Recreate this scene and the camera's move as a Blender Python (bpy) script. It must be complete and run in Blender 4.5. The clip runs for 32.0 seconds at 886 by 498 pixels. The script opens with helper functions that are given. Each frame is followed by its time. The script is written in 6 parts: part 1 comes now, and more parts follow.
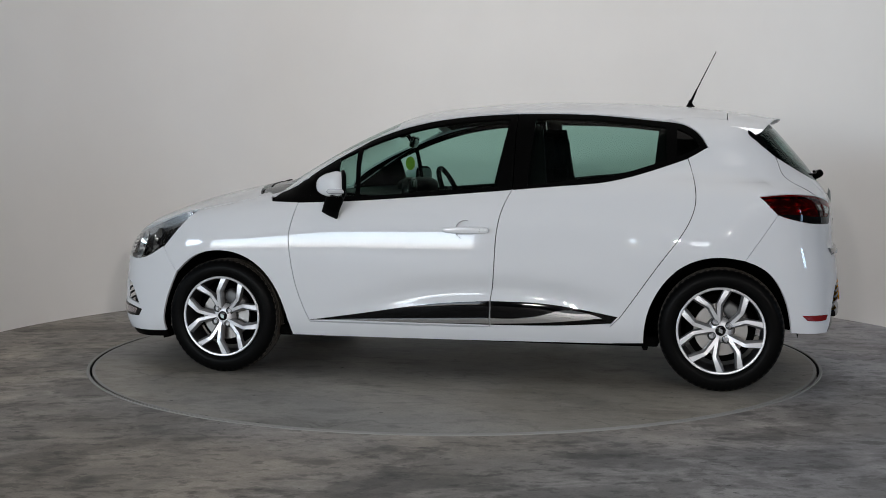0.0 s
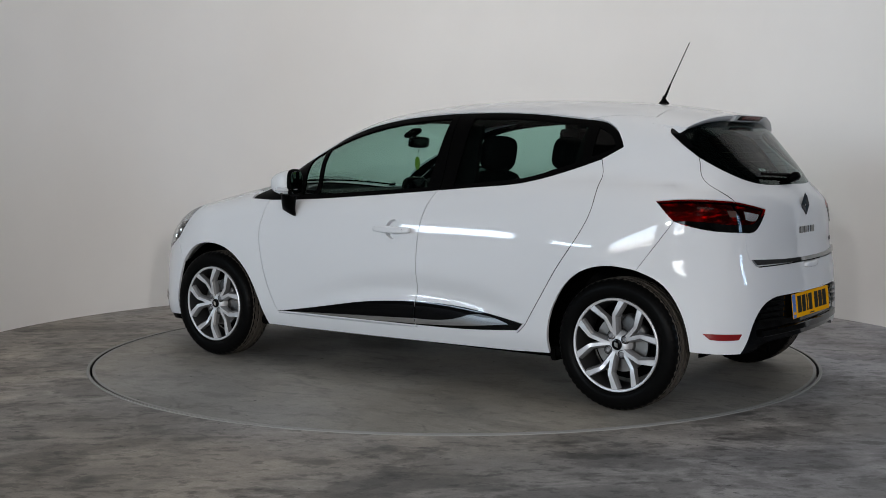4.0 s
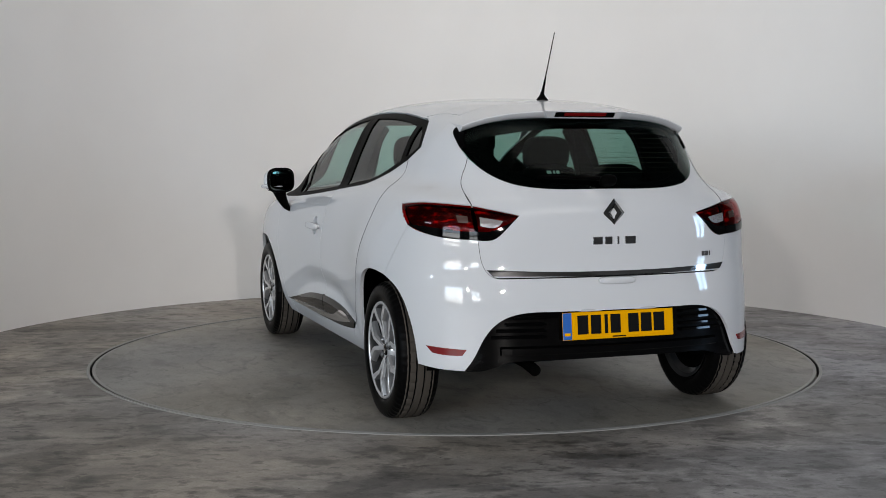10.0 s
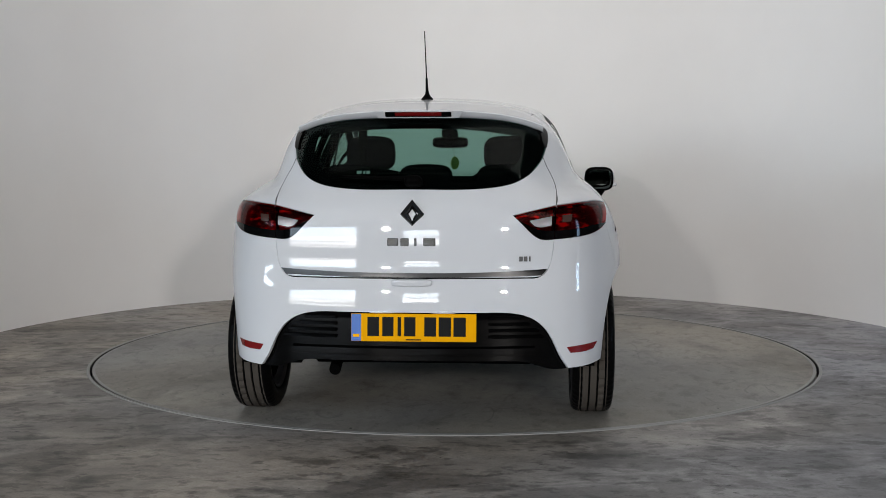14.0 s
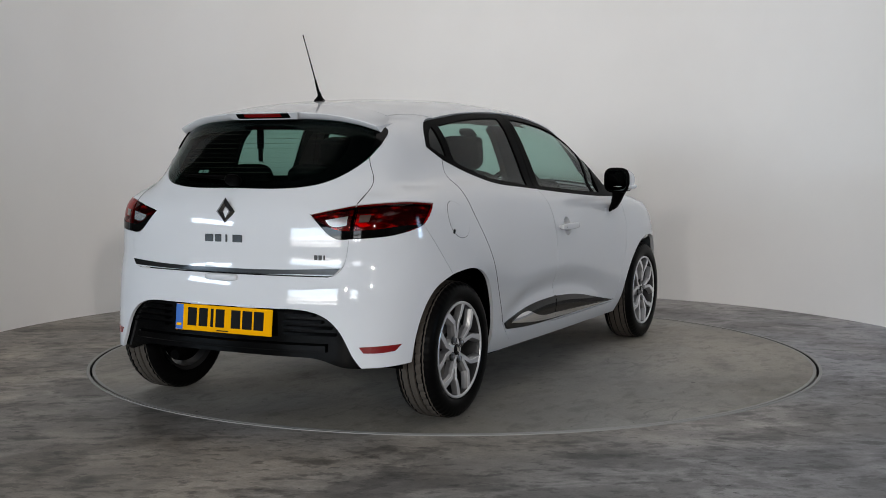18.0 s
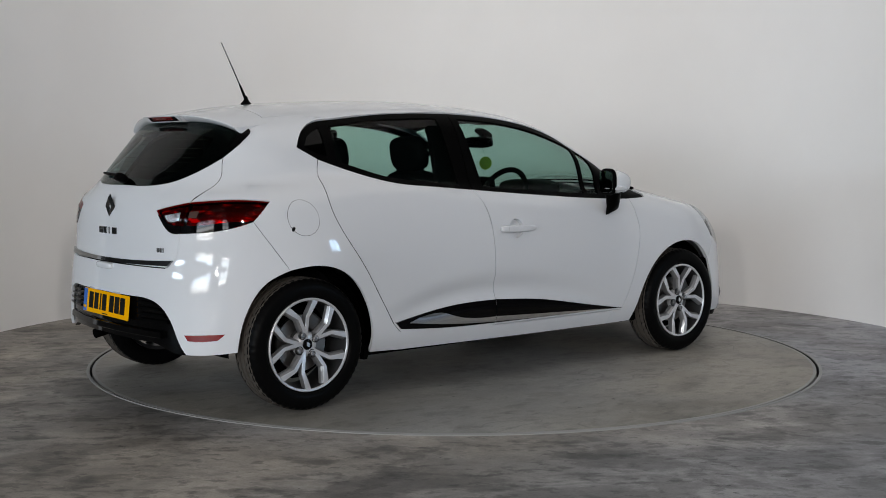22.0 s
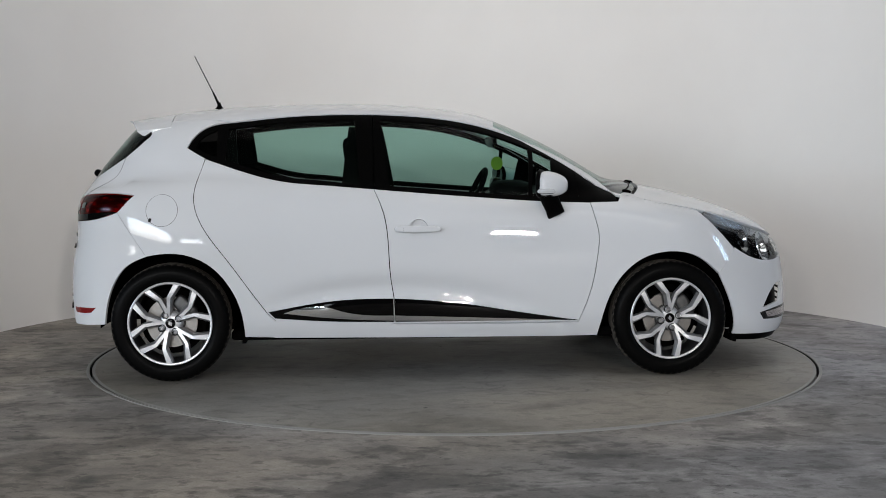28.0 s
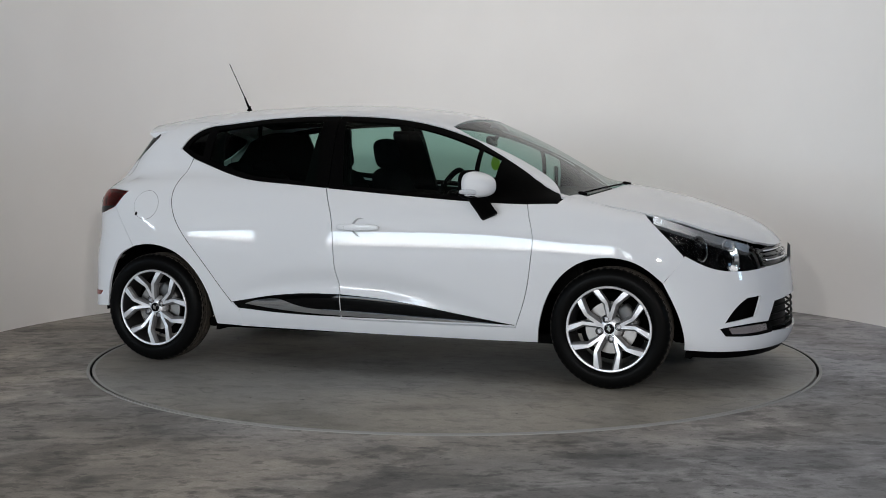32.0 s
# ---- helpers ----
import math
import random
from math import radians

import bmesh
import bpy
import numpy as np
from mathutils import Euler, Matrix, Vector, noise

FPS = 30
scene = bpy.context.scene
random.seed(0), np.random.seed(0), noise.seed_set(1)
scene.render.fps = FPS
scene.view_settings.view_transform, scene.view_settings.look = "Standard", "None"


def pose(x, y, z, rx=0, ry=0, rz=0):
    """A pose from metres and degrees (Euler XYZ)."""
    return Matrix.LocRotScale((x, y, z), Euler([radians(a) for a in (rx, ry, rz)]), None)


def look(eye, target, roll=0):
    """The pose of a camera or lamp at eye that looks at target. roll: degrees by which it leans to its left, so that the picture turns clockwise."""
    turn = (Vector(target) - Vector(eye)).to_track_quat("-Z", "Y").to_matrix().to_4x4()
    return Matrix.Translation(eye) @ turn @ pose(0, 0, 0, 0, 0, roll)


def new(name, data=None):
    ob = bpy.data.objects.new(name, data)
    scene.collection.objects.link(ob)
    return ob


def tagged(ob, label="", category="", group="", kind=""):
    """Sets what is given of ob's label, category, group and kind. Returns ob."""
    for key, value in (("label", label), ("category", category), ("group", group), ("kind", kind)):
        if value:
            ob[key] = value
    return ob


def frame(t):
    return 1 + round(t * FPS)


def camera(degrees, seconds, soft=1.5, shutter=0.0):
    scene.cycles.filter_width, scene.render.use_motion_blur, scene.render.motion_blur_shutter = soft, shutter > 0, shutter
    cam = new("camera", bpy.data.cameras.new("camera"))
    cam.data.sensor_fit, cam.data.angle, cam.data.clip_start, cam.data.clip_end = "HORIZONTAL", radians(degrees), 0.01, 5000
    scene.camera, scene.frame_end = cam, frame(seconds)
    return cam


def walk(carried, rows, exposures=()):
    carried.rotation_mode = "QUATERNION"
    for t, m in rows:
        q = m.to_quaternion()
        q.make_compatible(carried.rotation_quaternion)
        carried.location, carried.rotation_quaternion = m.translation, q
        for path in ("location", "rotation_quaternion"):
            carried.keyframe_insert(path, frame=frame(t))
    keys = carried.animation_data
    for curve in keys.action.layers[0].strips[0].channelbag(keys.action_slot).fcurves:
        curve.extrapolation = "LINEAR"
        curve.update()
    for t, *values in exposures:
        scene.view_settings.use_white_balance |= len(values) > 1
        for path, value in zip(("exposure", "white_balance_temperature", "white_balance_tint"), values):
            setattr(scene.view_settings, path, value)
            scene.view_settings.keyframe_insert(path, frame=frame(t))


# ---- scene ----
cam = camera(40.84, 32.0, soft=0.9)
EYE = (0.0, -6.912, 1.169)
AIM = (-0.0087 * 6.912, 0.0, 1.169 - math.tan(radians(4.62)) * 6.912)
SHOT = look(EYE, AIM, roll=-0.06)
walk(cam, [(0.0, SHOT), (32.0, SHOT)], exposures=[(0.0, 0.20), (4.0, 0.22), (7.0, 0.30), (13.0, 0.32), (17.0, 0.26), (22.0, 0.28), (28.0, 0.34), (32.0, 0.31)])

# ------------------------------------------------------------------ light
world = bpy.data.worlds.new("sky")
scene.world = world
world.use_nodes = True
wn, wl = world.node_tree.nodes, world.node_tree.links
sky = wn.new("ShaderNodeTexSky")
sky.sky_type, sky.sun_disc = "NISHITA", False
sky.sun_elevation, sky.sun_rotation = radians(35), radians(200)
wl.new(sky.outputs["Color"], wn["Background"].inputs["Color"])
wn["Background"].inputs["Strength"].default_value = 0.1


def area_lamp(name, where, target, sx, sy, watts, colour):
    data = bpy.data.lights.new(name, "AREA")
    data.shape, data.size, data.size_y, data.energy, data.color = "RECTANGLE", sx, sy, watts, colour
    ob = new(name, data)
    ob.matrix_basis = look(where, target)
    return ob


# daylight in the showroom's window openings, and the ceiling panels
WARM = (1.0, 0.955, 0.915)
TALL, SOUTH, EAST, WEST = 4.6, -16.2, 8.6, -18.4
# wide shopfront opening and a smaller window behind the camera: middle x, width, sill and head, panes
WINDOWS = [(-10.75, 9.3, 0.8, 3.7, 1), (-1.85, 2.3, 1.4, 3.1, 2)]
SIDE_WINDOW = (-4.0, 0.7, 1.0, 3.2)
WEST_WINDOW = (-8.4, 4.6, 3.3, 4.4)
# what shows in the openings: low and high edge as a share of the height, radiance, colour
STREET = [(0.50, 1.0, 11.0, (0.67, 0.83, 1.0)), (0.335, 0.475, 15.0, (0.92, 0.96, 1.0)), (0.185, 0.27, 13.0, (0.95, 0.97, 1.0)), (0.03, 0.10, 9.0, (0.9, 0.95, 1.0))]
YARD = [(0.45, 1.0, 9.0, (0.80, 0.90, 1.0)), (0.0, 0.36, 12.0, (0.92, 0.96, 1.0))]


def daylight(x, y, wide, z0, z1, toward, layers, gain=1.0):
    """Sky, pale cars and paving in a window opening, one above the other."""
    for lo, hi, radiance, colour in layers:
        low, high = z0 + (z1 - z0) * lo, z0 + (z1 - z0) * hi
        zm = (low + high) / 2
        area_lamp("window_daylight", (x, y, zm), (toward[0], toward[1], zm), wide, high - low, math.pi * wide * (high - low) * radiance * gain, colour)


for (wx, ww, wz0, wz1, panes), layers in zip(WINDOWS, (STREET, YARD)):
    daylight(wx, SOUTH + 0.16, ww, wz0, wz1, (wx, 0), layers)
daylight(EAST - 0.16, SIDE_WINDOW[0], SIDE_WINDOW[1], SIDE_WINDOW[2], SIDE_WINDOW[3], (0, SIDE_WINDOW[0]), [(0.0, 1.0, 15.0, (0.46, 0.70, 1.0))])
daylight(WEST + 0.27, WEST_WINDOW[0], WEST_WINDOW[1], WEST_WINDOW[2], WEST_WINDOW[3], (0, WEST_WINDOW[0]), [(0.0, 1.0, 21.0, (0.64, 0.82, 1.0))])
for px, py, watts in [(-1.2, -1.3, 7), (1.4, -1.3, 16), (-1.2, 1.3, 8), (1.4, 1.3, 15), (-3.0, -6.0, 6), (3.2, -6.0, 26), (-3.0, -11.0, 7), (3.0, -11.0, 7)]:
    area_lamp("panel_light", (px, py, TALL - 0.05), (px, py, 0), 2.55, 2.55, watts, WARM)
# two studio lamps on stands, far behind the camera
STUDIO = [(-3.85, -15.0, 3.15, 215), (3.3, -15.0, 3.1, 265)]
for px, py, pz, watts in STUDIO:
    area_lamp("studio_light", (px, py + 0.04, pz), (px * 0.9, 0, 1.3), 0.5, 0.42, watts, (1.0, 0.945, 0.905))


# ------------------------------------------------------------------ materials
def material(name, base=(0.8, 0.8, 0.8), rough=0.5, metal=0.0, coat=0.0, spec=0.5):
    m = bpy.data.materials.new(name)
    m.use_nodes = True
    b = m.node_tree.nodes["Principled BSDF"]
    b.inputs["Base Color"].default_value = (*base, 1)
    b.inputs["Roughness"].default_value = rough
    b.inputs["Metallic"].default_value = metal
    b.inputs["Coat Weight"].default_value = coat
    b.inputs["Coat Roughness"].default_value = 0.02
    b.inputs["Specular IOR Level"].default_value = spec
    return m


def node(m, kind, **inputs):
    n = m.node_tree.nodes.new(kind)
    for key, value in inputs.items():
        n.inputs[key.replace("_", " ")].default_value = value
    return n


def link(m, a, b):
    m.node_tree.links.new(a, b)


def coords(m, which="Object"):
    return node(m, "ShaderNodeTexCoord").outputs[which]


def noise_of(m, scale, detail=6.0, rough=0.6, vec=None, stretch=None):
    n = node(m, "ShaderNodeTexNoise", Scale=scale, Detail=detail, Roughness=rough)
    src = vec or coords(m)
    if stretch:
        mp = node(m, "ShaderNodeMapping")
        mp.inputs["Scale"].default_value = stretch
        link(m, src, mp.inputs["Vector"])
        src = mp.outputs["Vector"]
    link(m, src, n.inputs["Vector"])
    return n.outputs["Fac"]


def ramp(m, fac, stops):
    r = m.node_tree.nodes.new("ShaderNodeValToRGB")
    while len(r.color_ramp.elements) < len(stops):
        r.color_ramp.elements.new(0.5)
    for e, (pos, col) in zip(r.color_ramp.elements, stops):
        e.position, e.color = pos, (*col, 1)
    link(m, fac, r.inputs["Fac"])
    return r.outputs["Color"]


def bump(m, height, strength=0.2, dist=0.01):
    b = node(m, "ShaderNodeBump", Strength=strength, Distance=dist)
    link(m, height, b.inputs["Height"])
    link(m, b.outputs["Normal"], m.node_tree.nodes["Principled BSDF"].inputs["Normal"])


def concrete(name, base, seed, busy, marks=(), bluish=False):
    """Power-trowelled concrete: slow clouds, smeared trowel arcs, worn patches, fine scratches, specks, and single stains at given places (x, y, half length, half width, turn, depth)."""
    m = material(name, rough=0.55, spec=0.35)
    b = m.node_tree.nodes["Principled BSDF"]
    src = coords(m)
    warp = node(m, "ShaderNodeTexNoise", Scale=1.1, Detail=3.0, Roughness=0.5)
    link(m, src, warp.inputs["Vector"])
    bent = m.node_tree.nodes.new("ShaderNodeMixRGB")
    bent.blend_type, bent.inputs[0].default_value = "ADD", 0.55
    link(m, src, bent.inputs[1])
    link(m, warp.outputs["Color"], bent.inputs[2])

    def layer(scale, detail, rough, stretch=(1, 1, 1), turn=0.0, off=0.0, vec=None):
        mp = node(m, "ShaderNodeMapping")
        mp.inputs["Scale"].default_value = stretch
        mp.inputs["Rotation"].default_value = (0, 0, radians(turn))
        mp.inputs["Location"].default_value = (seed + off, seed * 0.7 - off, 0)
        link(m, vec or src, mp.inputs["Vector"])
        return noise_of(m, scale, detail, rough, mp.outputs["Vector"])

    def times(a, fac, stops, amount=1.0):
        nxt = m.node_tree.nodes.new("ShaderNodeMixRGB")
        nxt.blend_type, nxt.inputs[0].default_value = "MULTIPLY", amount
        link(m, a, nxt.inputs[1])
        link(m, ramp(m, fac, stops), nxt.inputs[2])
        return nxt.outputs[0]

    def grey(v):
        return (v, v, v)

    def scuffs(a, scale, off, stretch, turn, deep):
        """Thin curling lines: the middle contour of a bent noise, kept only in some places."""
        line = ramp(m, layer(scale, 2, 0.4, stretch, turn, off, flow), [(0.485, grey(0.0)), (0.5, grey(1.0)), (0.515, grey(0.0))])
        where = ramp(m, layer(1.6, 3, 0.5, off=off + 5.0), [(0.52, grey(0.0)), (0.60, grey(1.0))])
        fac = m.node_tree.nodes.new("ShaderNodeMixRGB")
        fac.blend_type, fac.inputs[0].default_value = "MULTIPLY", 1.0
        link(m, line, fac.inputs[1])
        link(m, where, fac.inputs[2])
        nxt = m.node_tree.nodes.new("ShaderNodeMixRGB")
        nxt.blend_type = "MULTIPLY"
        link(m, fac.outputs[0], nxt.inputs[0])
        link(m, a, nxt.inputs[1])
        nxt.inputs[2].default_value = (deep, deep, deep * 1.02, 1)
        return nxt.outputs[0]

    flow = bent.outputs[0]
    cloud = layer(0.8, 5, 0.5, off=1.0)
    arcs = layer(2.2, 6, 0.55, (1.0, 0.7, 1.0), 28, 3.0, flow)
    last = ramp(m, cloud, [(0.36, tuple(0.78 * c for c in base)), (0.5, base), (0.64, tuple(1.18 * c for c in base))])
    last = times(last, arcs, [(0.38, grey(0.74)), (0.47, grey(0.98)), (0.6, grey(1.12))], busy)
    # worn dark patches with torn edges, pale trowel burns
    last = times(last, layer(2.0, 9, 0.62, (0.75, 1.0, 1.0), -12, 9.0, flow), [(0.41, grey(0.60)), (0.44, grey(0.74)), (0.47, grey(0.96)), (0.55, grey(1.0))], busy)
    last = times(last, layer(3.1, 8, 0.6, (0.8, 1.0, 1.0), 33, 15.0, flow), [(0.54, grey(1.0)), (0.60, grey(1.14)), (0.68, grey(1.22))], busy)
    last = times(last, layer(8.0, 6, 0.6, (0.75, 1.0, 1.0), 14, 13.0), [(0.36, grey(0.84)), (0.5, grey(1.0)), (0.64, grey(1.1))], busy)
    last = times(last, layer(0.5, 4, 0.5, off=37.0), [(0.42, (0.96, 0.98, 1.02)), (0.58, (1.04, 1.0, 0.94))])
    if bluish:
        # east window's blue daylight put into the colour: brownish west, blue-grey east
        across = node(m, "ShaderNodeSeparateXYZ")
        link(m, src, across.inputs[0])
        span = node(m, "ShaderNodeMapRange", From_Min=-1.2, From_Max=2.0)
        link(m, across.outputs["X"], span.inputs["Value"])
        last = times(last, span.outputs[0], [(0.0, (1.02, 0.985, 0.96)), (0.5, (1.0, 0.99, 0.99)), (1.0, (0.97, 1.0, 1.12))])
    # dark dabs, curling scuffs, scratches, grit and specks
    last = times(last, layer(5.0, 6, 0.62, (0.8, 1.3, 1.0), 6, 31.0), [(0.555, grey(1.0)), (0.575, grey(0.78)), (0.66, grey(0.5))], busy)
    last = times(last, layer(11.0, 6, 0.62, (0.8, 1.2, 1.0), -16, 33.0), [(0.565, grey(1.0)), (0.585, grey(0.74)), (0.65, grey(0.55))], busy)
    last = times(last, layer(24.0, 7, 0.68, (0.7, 1.1, 1.0), 25, 43.0), [(0.38, grey(0.86)), (0.5, grey(1.0)), (0.62, grey(1.08))], busy)
    last = scuffs(last, 4.2, 83.0, (0.5, 1.0, 1.0), -35, 0.70)
    last = scuffs(last, 2.0, 95.0, (0.2, 1.0, 1.0), 40, 0.75)
    last = times(last, layer(90.0, 3, 0.6, off=51.0), [(0.38, grey(0.90)), (0.55, grey(1.02))])
    last = times(last, layer(17.0, 2, 0.5, (1.0, 1.3, 1.0), 20, 57.0), [(0.735, grey(1.0)), (0.755, grey(0.3))])
    for x, y, la, lb, turn, deep in marks:
        mp = node(m, "ShaderNodeMapping")
        mp.vector_type = "TEXTURE"
        mp.inputs["Location"].default_value = (x + 0.15, y + 0.15, 0.15)
        mp.inputs["Rotation"].default_value = (0, 0, radians(turn))
        mp.inputs["Scale"].default_value = (la, lb, 1.0)
        rough_at = m.node_tree.nodes.new("ShaderNodeMixRGB")
        rough_at.blend_type, rough_at.inputs[0].default_value = "ADD", 0.3
        edge = node(m, "ShaderNodeTexNoise", Scale=7.0, Detail=7.0, Roughness=0.7)
        link(m, src, edge.inputs["Vector"])
        link(m, src, rough_at.inputs[1])
        link(m, edge.outputs["Color"], rough_at.inputs[2])
        link(m, rough_at.outputs[0], mp.inputs["Vector"])
        far = node(m, "ShaderNodeVectorMath")
        far.operation = "LENGTH"
        flat = node(m, "ShaderNodeVectorMath")
        flat.operation = "MULTIPLY"
        flat.inputs[1].default_value = (1, 1, 0)
        link(m, mp.outputs[0], flat.inputs[0])
        link(m, flat.outputs[0], far.inputs[0])
        last = times(last, far.outputs["Value"], [(0.35, grey(deep)), (1.0, grey(1.0))])
    link(m, last, b.inputs["Base Color"])
    rr = node(m, "ShaderNodeMapRange", To_Min=0.38, To_Max=0.68)
    link(m, arcs, rr.inputs["Value"])
    link(m, rr.outputs[0], b.inputs["Roughness"])
    bump(m, layer(30.0, 6, 0.7, off=61.0), 0.12, 0.004)
    return m


# tyre scuffs and oil stains on the floor in front of the turntable
MARKS = [(-0.13, -2.36, 0.34, 0.05, 55, 0.62), (-0.27, -2.75, 0.42, 0.05, 58, 0.66), (0.12, -2.66, 0.12, 0.035, 4, 0.52), (-2.25, -1.55, 0.5, 0.2, 10, 0.7), (-2.2, -2.3, 0.55, 0.12, 24, 0.72), (-1.05, -2.62, 0.35, 0.06, -14, 0.75), (1.55, -2.75, 0.3, 0.07, 12, 0.74), (0.75, -2.32, 0.4, 0.06, 8, 0.78)]
M_FLOOR = concrete("trowelled_concrete", (0.288, 0.275, 0.256), 3.0, 1.0, MARKS, True)
M_DISC = concrete("turntable_concrete", (0.272, 0.26, 0.236), 9.0, 0.42, [(0.3, -1.5, 0.3, 0.1, 20, 0.75), (-0.9, 1.2, 0.4, 0.12, -30, 0.78), (1.3, 0.9, 0.3, 0.1, 60, 0.8)])
M_WALL = material("white_wall_paint", (0.78, 0.775, 0.76), 0.65)
bump(M_WALL, noise_of(M_WALL, 60, 4, 0.6), 0.05, 0.003)
link(M_WALL, ramp(M_WALL, noise_of(M_WALL, 0.8, 4, 0.6), [(0.3, (0.84, 0.83, 0.82)), (0.7, (0.88, 0.872, 0.862))]), M_WALL.node_tree.nodes["Principled BSDF"].inputs["Base Color"])
M_HALL = material("hall_paint", (0.16, 0.16, 0.16), 0.7)
bump(M_HALL, noise_of(M_HALL, 30, 4, 0.6), 0.1, 0.004)
M_CEIL = material("ceiling_paint", (0.2, 0.2, 0.2), 0.8)
M_EDGE = material("worn_floor_edging", (0.29, 0.286, 0.275), 0.55)
bump(M_EDGE, noise_of(M_EDGE, 40, 5, 0.6), 0.2, 0.002)
M_STEEL = material("brushed_steel", (0.3, 0.3, 0.3), 0.45, 0.6)
bump(M_STEEL, noise_of(M_STEEL, 60, 4, 0.6), 0.1, 0.002)
M_GAP = material("dark_gap", (0.012, 0.012, 0.012), 0.8)

M_PAINT = material("white_car_paint", (0.68, 0.695, 0.72), 0.5, coat=1.0, spec=0.0)
M_PAINT.node_tree.nodes["Principled BSDF"].inputs["Coat Roughness"].default_value = 0.0
M_BLACK = material("satin_black_trim", (0.002, 0.002, 0.002), 0.4, spec=0.012)
M_GLOSS = material("gloss_black_trim", (0.0015, 0.0015, 0.0016), 0.04, spec=0.16)
M_RUBBER = material("tyre_rubber", (0.003, 0.003, 0.003), 0.32, spec=0.035)
bump(M_RUBBER, noise_of(M_RUBBER, 60, 5, 0.6), 0.12, 0.002)
M_TUB = material("black_underbody", (0.0025, 0.0025, 0.0025), 0.9, spec=0.0)
M_CHROME = material("chrome", (0.75, 0.76, 0.78), 0.06, 1.0)
M_ALLOY = material("silver_alloy", (0.66, 0.665, 0.68), 0.36, 0.55, coat=0.3)
M_ALLOYSIDE = material("grey_wheel_paint", (0.30, 0.30, 0.305), 0.3, 0.6, coat=0.4)
M_BARREL = material("dark_wheel_barrel", (0.035, 0.035, 0.036), 0.4, 0.3)
M_DARKMETAL = material("dark_cast_metal", (0.10, 0.10, 0.10), 0.5, 0.8)
M_DISCMETAL = material("brake_disc_steel", (0.30, 0.29, 0.28), 0.35, 1.0)
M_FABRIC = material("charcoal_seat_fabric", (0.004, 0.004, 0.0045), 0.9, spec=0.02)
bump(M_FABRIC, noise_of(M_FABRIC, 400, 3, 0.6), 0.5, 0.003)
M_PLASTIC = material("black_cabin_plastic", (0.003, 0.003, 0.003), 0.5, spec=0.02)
M_YELLOW = material("yellow_plate", (0.9, 0.42, 0.0), 0.5, spec=0.03)
M_BLUE = material("blue_plate_band", (0.02, 0.13, 0.5), 0.4)
M_INK = material("black_lettering", (0.006, 0.006, 0.006), 0.5, spec=0.1)
M_GREEN = material("green_card", (0.28, 0.42, 0.03), 0.6)


def lens_material(name, tint, gloss_rough=0.02, ior=1.5):
    """Thin tinted glass: see-through, with mirror gloss that grows towards grazing."""
    m = bpy.data.materials.new(name)
    m.use_nodes = True
    nt = m.node_tree
    nt.nodes.remove(nt.nodes["Principled BSDF"])
    tr = nt.nodes.new("ShaderNodeBsdfTransparent")
    tr.inputs["Color"].default_value = (*tint, 1)
    gl = nt.nodes.new("ShaderNodeBsdfGlossy")
    gl.inputs["Roughness"].default_value = gloss_rough
    lw = nt.nodes.new("ShaderNodeLayerWeight")
    lw.inputs["Blend"].default_value = 0.5
    pw = nt.nodes.new("ShaderNodeMath")
    pw.operation = "POWER"
    pw.inputs[1].default_value = 5.0
    nt.links.new(lw.outputs["Facing"], pw.inputs[0])
    fr = nt.nodes.new("ShaderNodeMath")
    fr.operation = "MULTIPLY_ADD"
    fr.inputs[1].default_value, fr.inputs[2].default_value = 0.9, 0.014
    nt.links.new(pw.outputs[0], fr.inputs[0])
    mx = nt.nodes.new("ShaderNodeMixShader")
    nt.links.new(fr.outputs[0], mx.inputs[0])
    nt.links.new(tr.outputs[0], mx.inputs[1])
    nt.links.new(gl.outputs[0], mx.inputs[2])
    nt.links.new(mx.outputs[0], nt.nodes["Material Output"].inputs["Surface"])
    return m


M_GLASS = lens_material("green_tinted_glass", (0.55, 0.72, 0.67))
M_RGLASS = lens_material("dark_rear_glass", (0.34, 0.5, 0.45))
M_DARKGLASS = lens_material("dark_quarter_glass", (0.03, 0.045, 0.04))
M_RED = lens_material("red_lens", (0.66, 0.006, 0.008))
M_CLEAR = lens_material("clear_lens", (0.93, 0.95, 0.96))


# ------------------------------------------------------------------ mesh helpers
def mesh_object(name, verts, faces, mat, parent=None, label="", smooth=False, normals=None):
    me = bpy.data.meshes.new(name)
    me.from_pydata([tuple(map(float, v)) for v in verts], [], [tuple(map(int, f)) for f in faces])
    me.materials.append(mat)
    me.polygons.foreach_set("use_smooth", [smooth] * len(me.polygons))
    if normals is not None:
        me.normals_split_custom_set_from_vertices([tuple(map(float, n)) for n in normals])
    ob = new(name, me)
    if parent:
        ob.parent = parent
    if label:
        ob["label"] = label
    return ob


def part(name, bm, mat, parent=None, label="", smooth=False, angle=35):
    me = bpy.data.meshes.new(name)
    if smooth:
        for f in bm.faces:
            f.smooth = True
        for e in bm.edges:
            e.smooth = e.calc_face_angle(3.2) < radians(angle)
    bm.to_mesh(me)
    bm.free()
    me.materials.append(mat)
    ob = new(name, me)
    if parent:
        ob.parent = parent
    if label:
        ob["label"] = label
    return ob


def box(bm, size, at=(0, 0, 0), turn=(0, 0, 0), bevel=0.0, seg=2):
    r = bmesh.ops.create_cube(bm, size=1.0, matrix=pose(*at, *turn) @ Matrix.Diagonal((*size, 1)))
    if bevel:
        es = list({e for v in r["verts"] for e in v.link_edges})
        bmesh.ops.bevel(bm, geom=es, offset=bevel, segments=seg, profile=0.5, affect="EDGES")
    return bm


